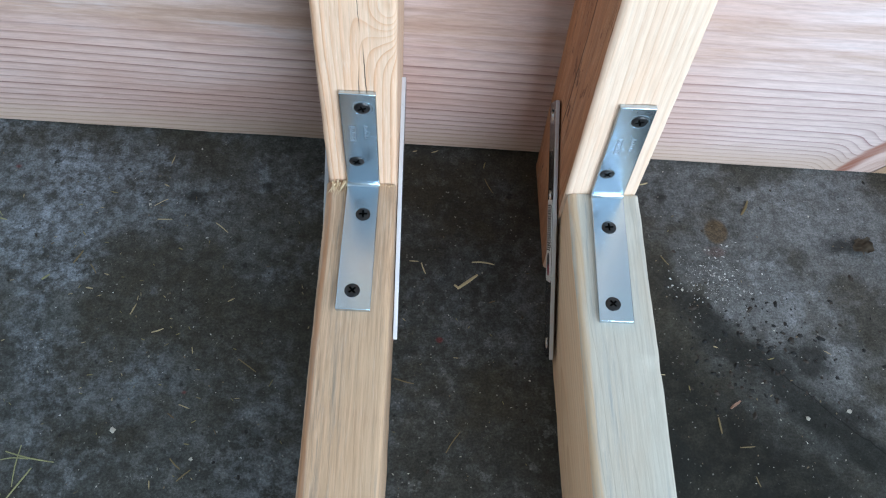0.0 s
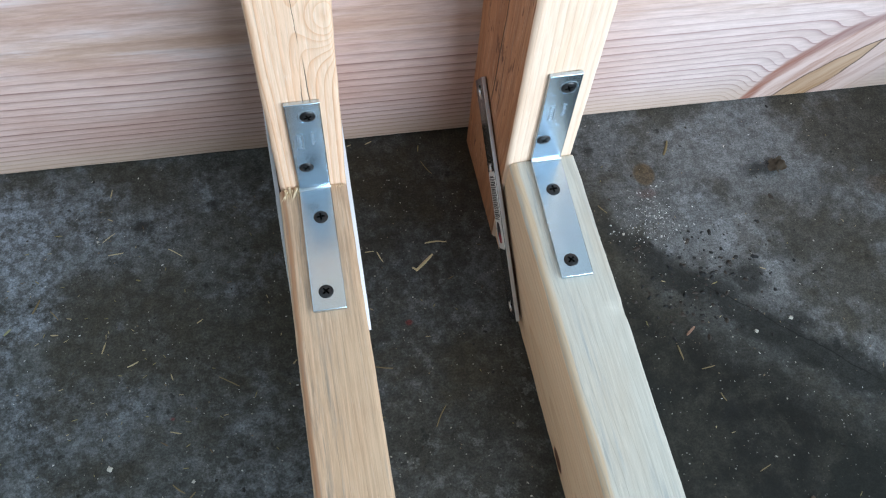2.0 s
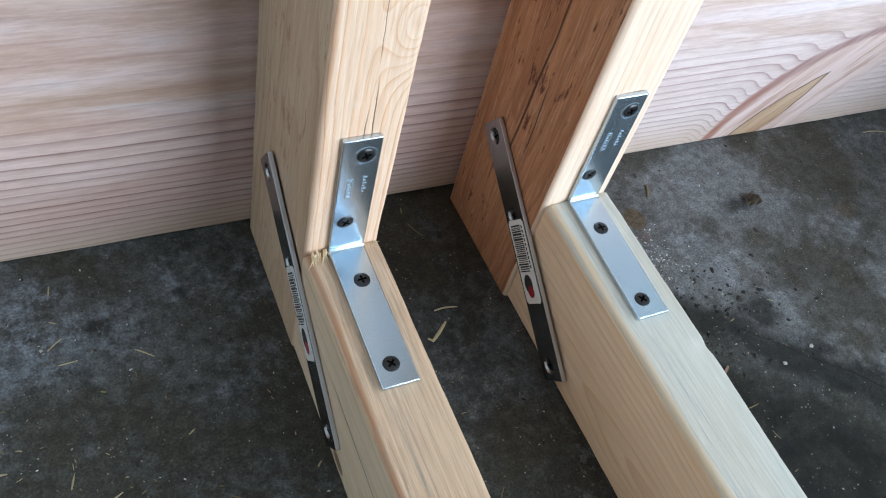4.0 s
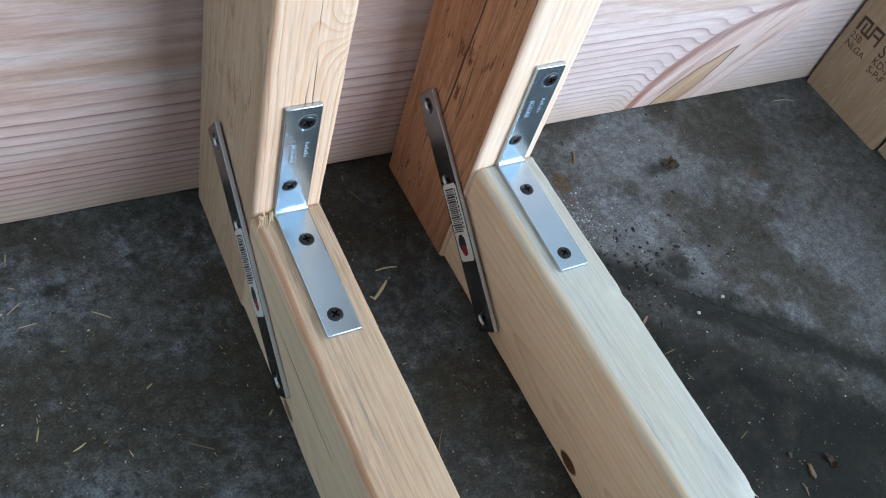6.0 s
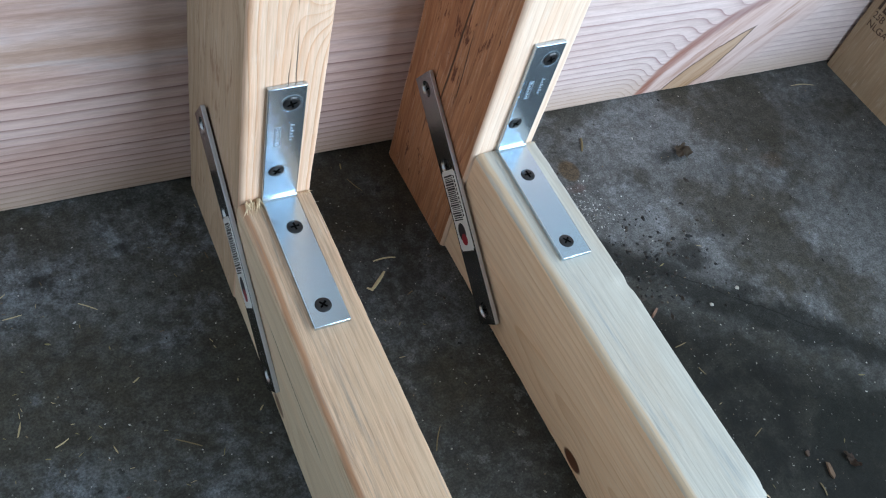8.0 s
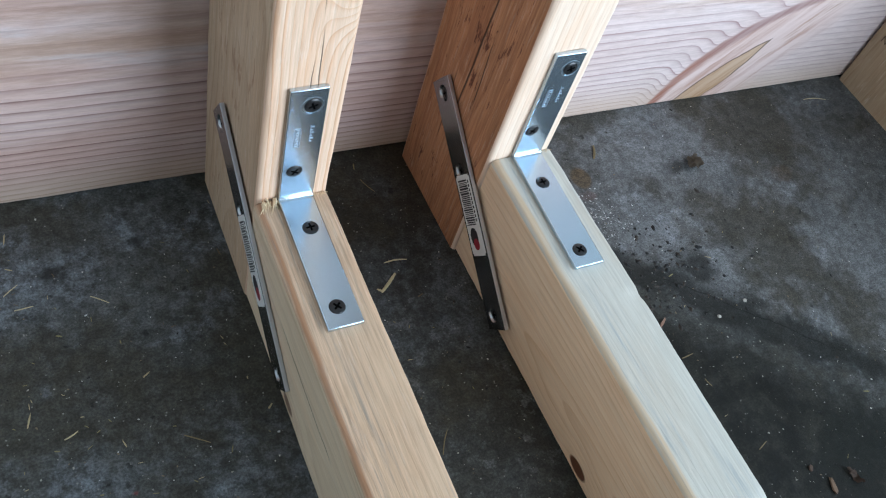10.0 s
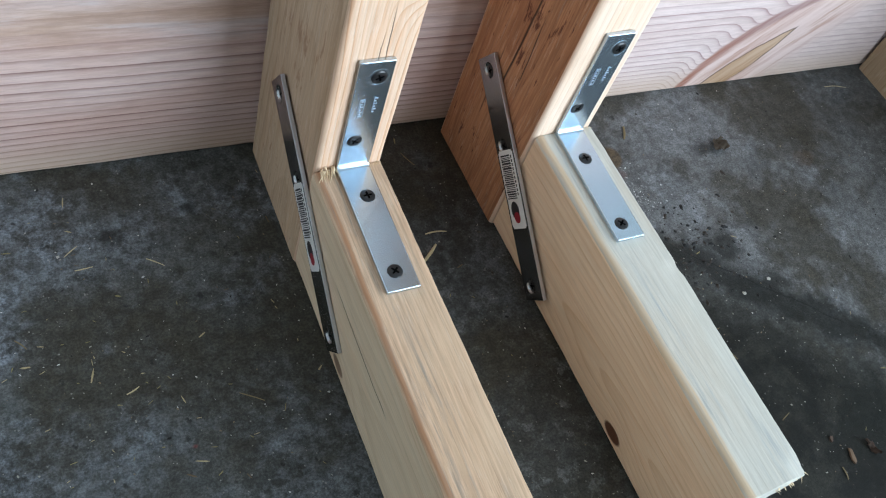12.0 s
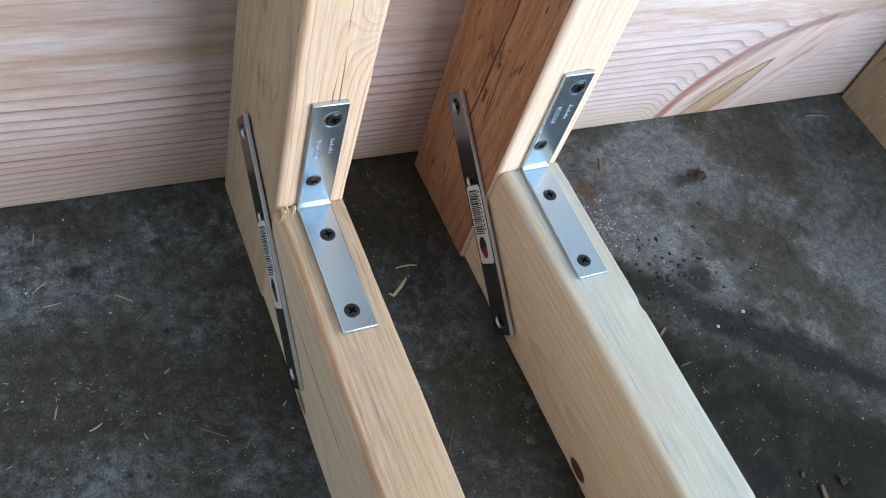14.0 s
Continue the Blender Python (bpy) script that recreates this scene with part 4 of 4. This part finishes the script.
for s, (x, y, lng, turn, wide) in enumerate(((-0.188, -0.0085, 0.0105, 66, 0.0013), (-0.069, -0.078, 0.0144, -34, 0.0008), (-0.1015, -0.14, 0.0092, -41, 0.0009),
        (-0.0955, -0.1465, 0.0099, 45, 0.0009), (-0.1765, -0.0165, 0.0083, -52, 0.0008), (0.027, -0.0835, 0.0124, -14, 0.0009), (0.058, -0.1205, 0.0153, 58, 0.0007),
        (0.078, 0.062, 0.0134, -63, 0.0007), (0.2335, -0.1155, 0.0091, 6, 0.0008), (0.1955, 0.0095, 0.0086, -54, 0.0008), (0.255, 0.054, 0.0134, 63, 0.0019),
        (0.237, -0.136, 0.0063, -72, 0.0008), (0.2185, -0.103, 0.010, -84, 0.0012), (0.2655, -0.228, 0.0081, -97, 0.0012), (0.248, -0.1835, 0.0085, 21, 0.0007))):
    stalk("dead_stalk", x, y, lng, turn, wide, STRAW_DARK, BROWN, "stalk", "dead stalks", 80 + s)


def wood_chip(x, y, lng, turn, wide, mat, seed):
    """A torn flake: a jagged, uneven slab with a tilt."""
    rng = random.Random(seed)
    bm = bmesh.new()
    n = 11
    rows = []
    for k in range(3):
        row = []
        for s in range(n):
            a = 2 * math.pi * s / n
            r = 1 + rng.uniform(-0.28, 0.2)
            px = lng / 2 * math.copysign(abs(math.cos(a)) ** 0.7, math.cos(a)) * r
            py = wide / 2 * math.copysign(abs(math.sin(a)) ** 0.8, math.sin(a)) * r
            row.append(bm.verts.new((px, py, (0.0, 0.45, 0.8)[k] * wide * 0.5 + 0.0001 + max(0, px) * 0.18 * (k > 0) + rng.uniform(0, 0.0003) * k)))
        rows.append(row)
    for p, q in zip(rows, rows[1:]):
        for s in range(n):
            bm.faces.new((p[s], p[(s + 1) % n], q[(s + 1) % n], q[s]))
    bm.faces.new(rows[0][::-1])
    bmesh.ops.poke(bm, faces=[bm.faces.new(rows[-1])])
    bmesh.ops.recalc_face_normals(bm, faces=bm.faces[:])
    ob = part("wood_chip", bm, mat)
    ob.matrix_basis = pose(x, y, 0, 0, 0, turn)
    return tagged(ob, "small torn brown wood chip lying on the concrete", "wood chip", "wood chips")


# the last one is added to stand in for the plank's reddish end
for s, (x, y, lng, turn, wide) in enumerate(((0.2775, -0.220, 0.0100, -107, 0.0026), (0.2295, -0.0895, 0.0078, 36, 0.0016),
                                             (0.2700, -0.206, 0.004, 60, 0.0022), (-0.289, 0.0900, 0.008, 70, 0.0034))):
    wood_chip(x, y, lng, turn, wide, (TAN_CHIP, PINK_CHIP, CHIP, PLANK_END)[s], 120 + s)


def lump(name, x, y, r, mat, label, category, seed, flat=0.55, crumple=0.35):
    bm = bmesh.new()
    bmesh.ops.create_icosphere(bm, subdivisions=3, radius=r)
    for v in bm.verts:
        k = 1 + crumple * noise.noise(v.co / r * 1.3 + Vector((seed, 0, 0))) + crumple * 0.5 * noise.noise(v.co / r * 3.1 + Vector((0, seed, 0)))
        v.co = Vector((v.co.x * k, v.co.y * k, max(-r * flat * 0.8, v.co.z * k * flat)))
    low = min(v.co.z for v in bm.verts)
    for v in bm.verts:
        v.co.z -= low
    ob = part(name, bm, mat, smooth="all")
    ob.matrix_basis = pose(x, y, 0, 0, 0, seed * 40)
    return tagged(ob, label, category)


for s, (x, y, r) in enumerate(((-0.141, -0.122, 0.0016), (-0.093, -0.137, 0.0011), (0.273, -0.096, 0.0014), (0.2995, -0.0905, 0.0015), (-0.150, 0.034, 0.0010), (0.205, -0.012, 0.0009))):
    tagged(lump("pebble", x, y, r * 0.85, PEBBLE, "small white pebble lying on the concrete", "pebble", s + 1.3, 0.6, 0.75), group="white pebbles")


def dead_leaf(x, y, size, turn=25, slim=1.0, mat=LEAF, label="crumpled dark dead leaf on the stained concrete"):
    """A curled, crumpled dead leaf: a thin folded sheet with a ragged rim."""
    bm = bmesh.new()
    n = 22
    grid = {}
    for i in range(n + 1):
        for j in range(n + 1):
            u, v = i / n * 2 - 1, j / n * 2 - 1
            if u * u + v * v > (0.75 + 0.35 * noise.noise((math.atan2(v, u) * 1.7, 3.1, 0.4))) ** 2:
                continue
            h = 0.45 + 0.55 * noise.noise((u * 1.9, v * 1.9, 7.7)) + 0.25 * noise.noise((u * 5, v * 5, 2.2)) + 0.5 * u * u
            grid[i, j] = bm.verts.new((u * size * (1 - 0.3 * abs(v)), v * size * 0.8 * slim, max(0.0002, h * size * 0.5)))
    for (i, j), v in list(grid.items()):
        q = [grid.get(k) for k in ((i, j), (i + 1, j), (i + 1, j + 1), (i, j + 1))]
        if all(q):
            bm.faces.new(q)
    bmesh.ops.solidify(bm, geom=bm.faces[:], thickness=0.0003)
    low = min(v.co.z for v in bm.verts)
    bmesh.ops.translate(bm, verts=bm.verts[:], vec=(0, 0, -low))
    ob = part("dead_leaf", bm, mat, smooth="all")
    ob.matrix_basis = pose(x, y, 0, 0, 0, turn)
    return tagged(ob, label, "leaf", "dead leaves")


dead_leaf(0.331, 0.0265, 0.0105)
dead_leaf(0.2955, -0.2195, 0.0085, -75, 0.6, CHIP, "curled brown bark-like leaf fragment on the concrete")


def scatter(name, label, category, mat, count, seed, place, sizes, stretch=(1, 2.1)):
    """Loose grains strewn over the floor, one mesh."""
    rng = random.Random(seed)
    verts, faces = [], []
    for _ in range(count):
        x, y = place(rng)
        if -0.023 < x < 0.022 and -0.25 < y < 0.1 or 0.112 < x < 0.16 and -0.235 < y < 0.1 or y > 0.086:
            continue
        r = sizes[0] * (sizes[1] / sizes[0]) ** (rng.random() ** 2.2)
        spin, long = rng.uniform(0, 6.28), rng.uniform(*stretch)
        b = len(verts)
        for k in range(5):
            a = 2 * math.pi * k / 5
            px, py = r * long * math.cos(a) * rng.uniform(0.7, 1.2), r * math.sin(a) * rng.uniform(0.7, 1.2)
            verts.append((x + px * math.cos(spin) - py * math.sin(spin), y + px * math.sin(spin) + py * math.cos(spin), 0.0))
        verts.append((x, y, r * rng.uniform(0.5, 1.1)))
        faces += [(b + k, b + (k + 1) % 5, b + 5) for k in range(5)]
    me = bpy.data.meshes.new(name)
    me.from_pydata(verts, [], faces)
    me.materials.append(mat)
    return tagged(new(name, me), label, category, kind="stuff")


scatter("floor_grit", "fine sand and crumbs strewn over the concrete", "grit", GRIT, 4200, 2, lambda g: (g.uniform(-0.42, 0.62), g.uniform(-0.42, 0.09)), (0.00016, 0.00062))
scatter("white_powder", "spilt white powder and crumbs on the concrete", "powder", POWDER, 430, 3, lambda g: (g.gauss(0.229, 0.015), g.gauss(-0.004, 0.012)), (0.00012, 0.0007))
SOIL = grains("dark_soil", ((0.0, (0.012, 0.011, 0.010)), (0.5, (0.03, 0.022, 0.016)), (0.85, (0.006, 0.006, 0.006))))
scatter("soil_crumbs", "black soil crumbs strewn along the oily crack", "soil", SOIL, 420, 5, lambda g: (g.gauss(0.245, 0.035), g.gauss(-0.055, 0.022)), (0.0003, 0.0018))
scatter("soil_specks", "dark specks strewn over the concrete", "soil", SOIL, 420, 6, lambda g: (g.uniform(-0.32, 0.45), g.uniform(-0.24, 0.09)), (0.0002, 0.0011))
CHAFF = grains("chaff", ((0.0, (0.36, 0.29, 0.16)), (0.4, (0.20, 0.17, 0.07)), (0.75, (0.11, 0.075, 0.035))))
scatter("chaff", "short straw and grass crumbs strewn over the concrete", "chaff", CHAFF, 190, 8,
        lambda g: (g.gauss(-0.15, 0.07), g.gauss(-0.05, 0.075)) if g.random() < 0.75 else (g.uniform(0.02, 0.42), g.uniform(-0.22, 0.08)), (0.00022, 0.0006), (3, 9))
scatter("pale_crumbs", "tiny white crumbs strewn over the concrete", "crumbs", POWDER, 80, 9,
        lambda g: (g.gauss(-0.13, 0.08), g.gauss(-0.06, 0.07)) if g.random() < 0.7 else (g.uniform(0.16, 0.45), g.uniform(-0.2, 0.08)), (0.0002, 0.0007))
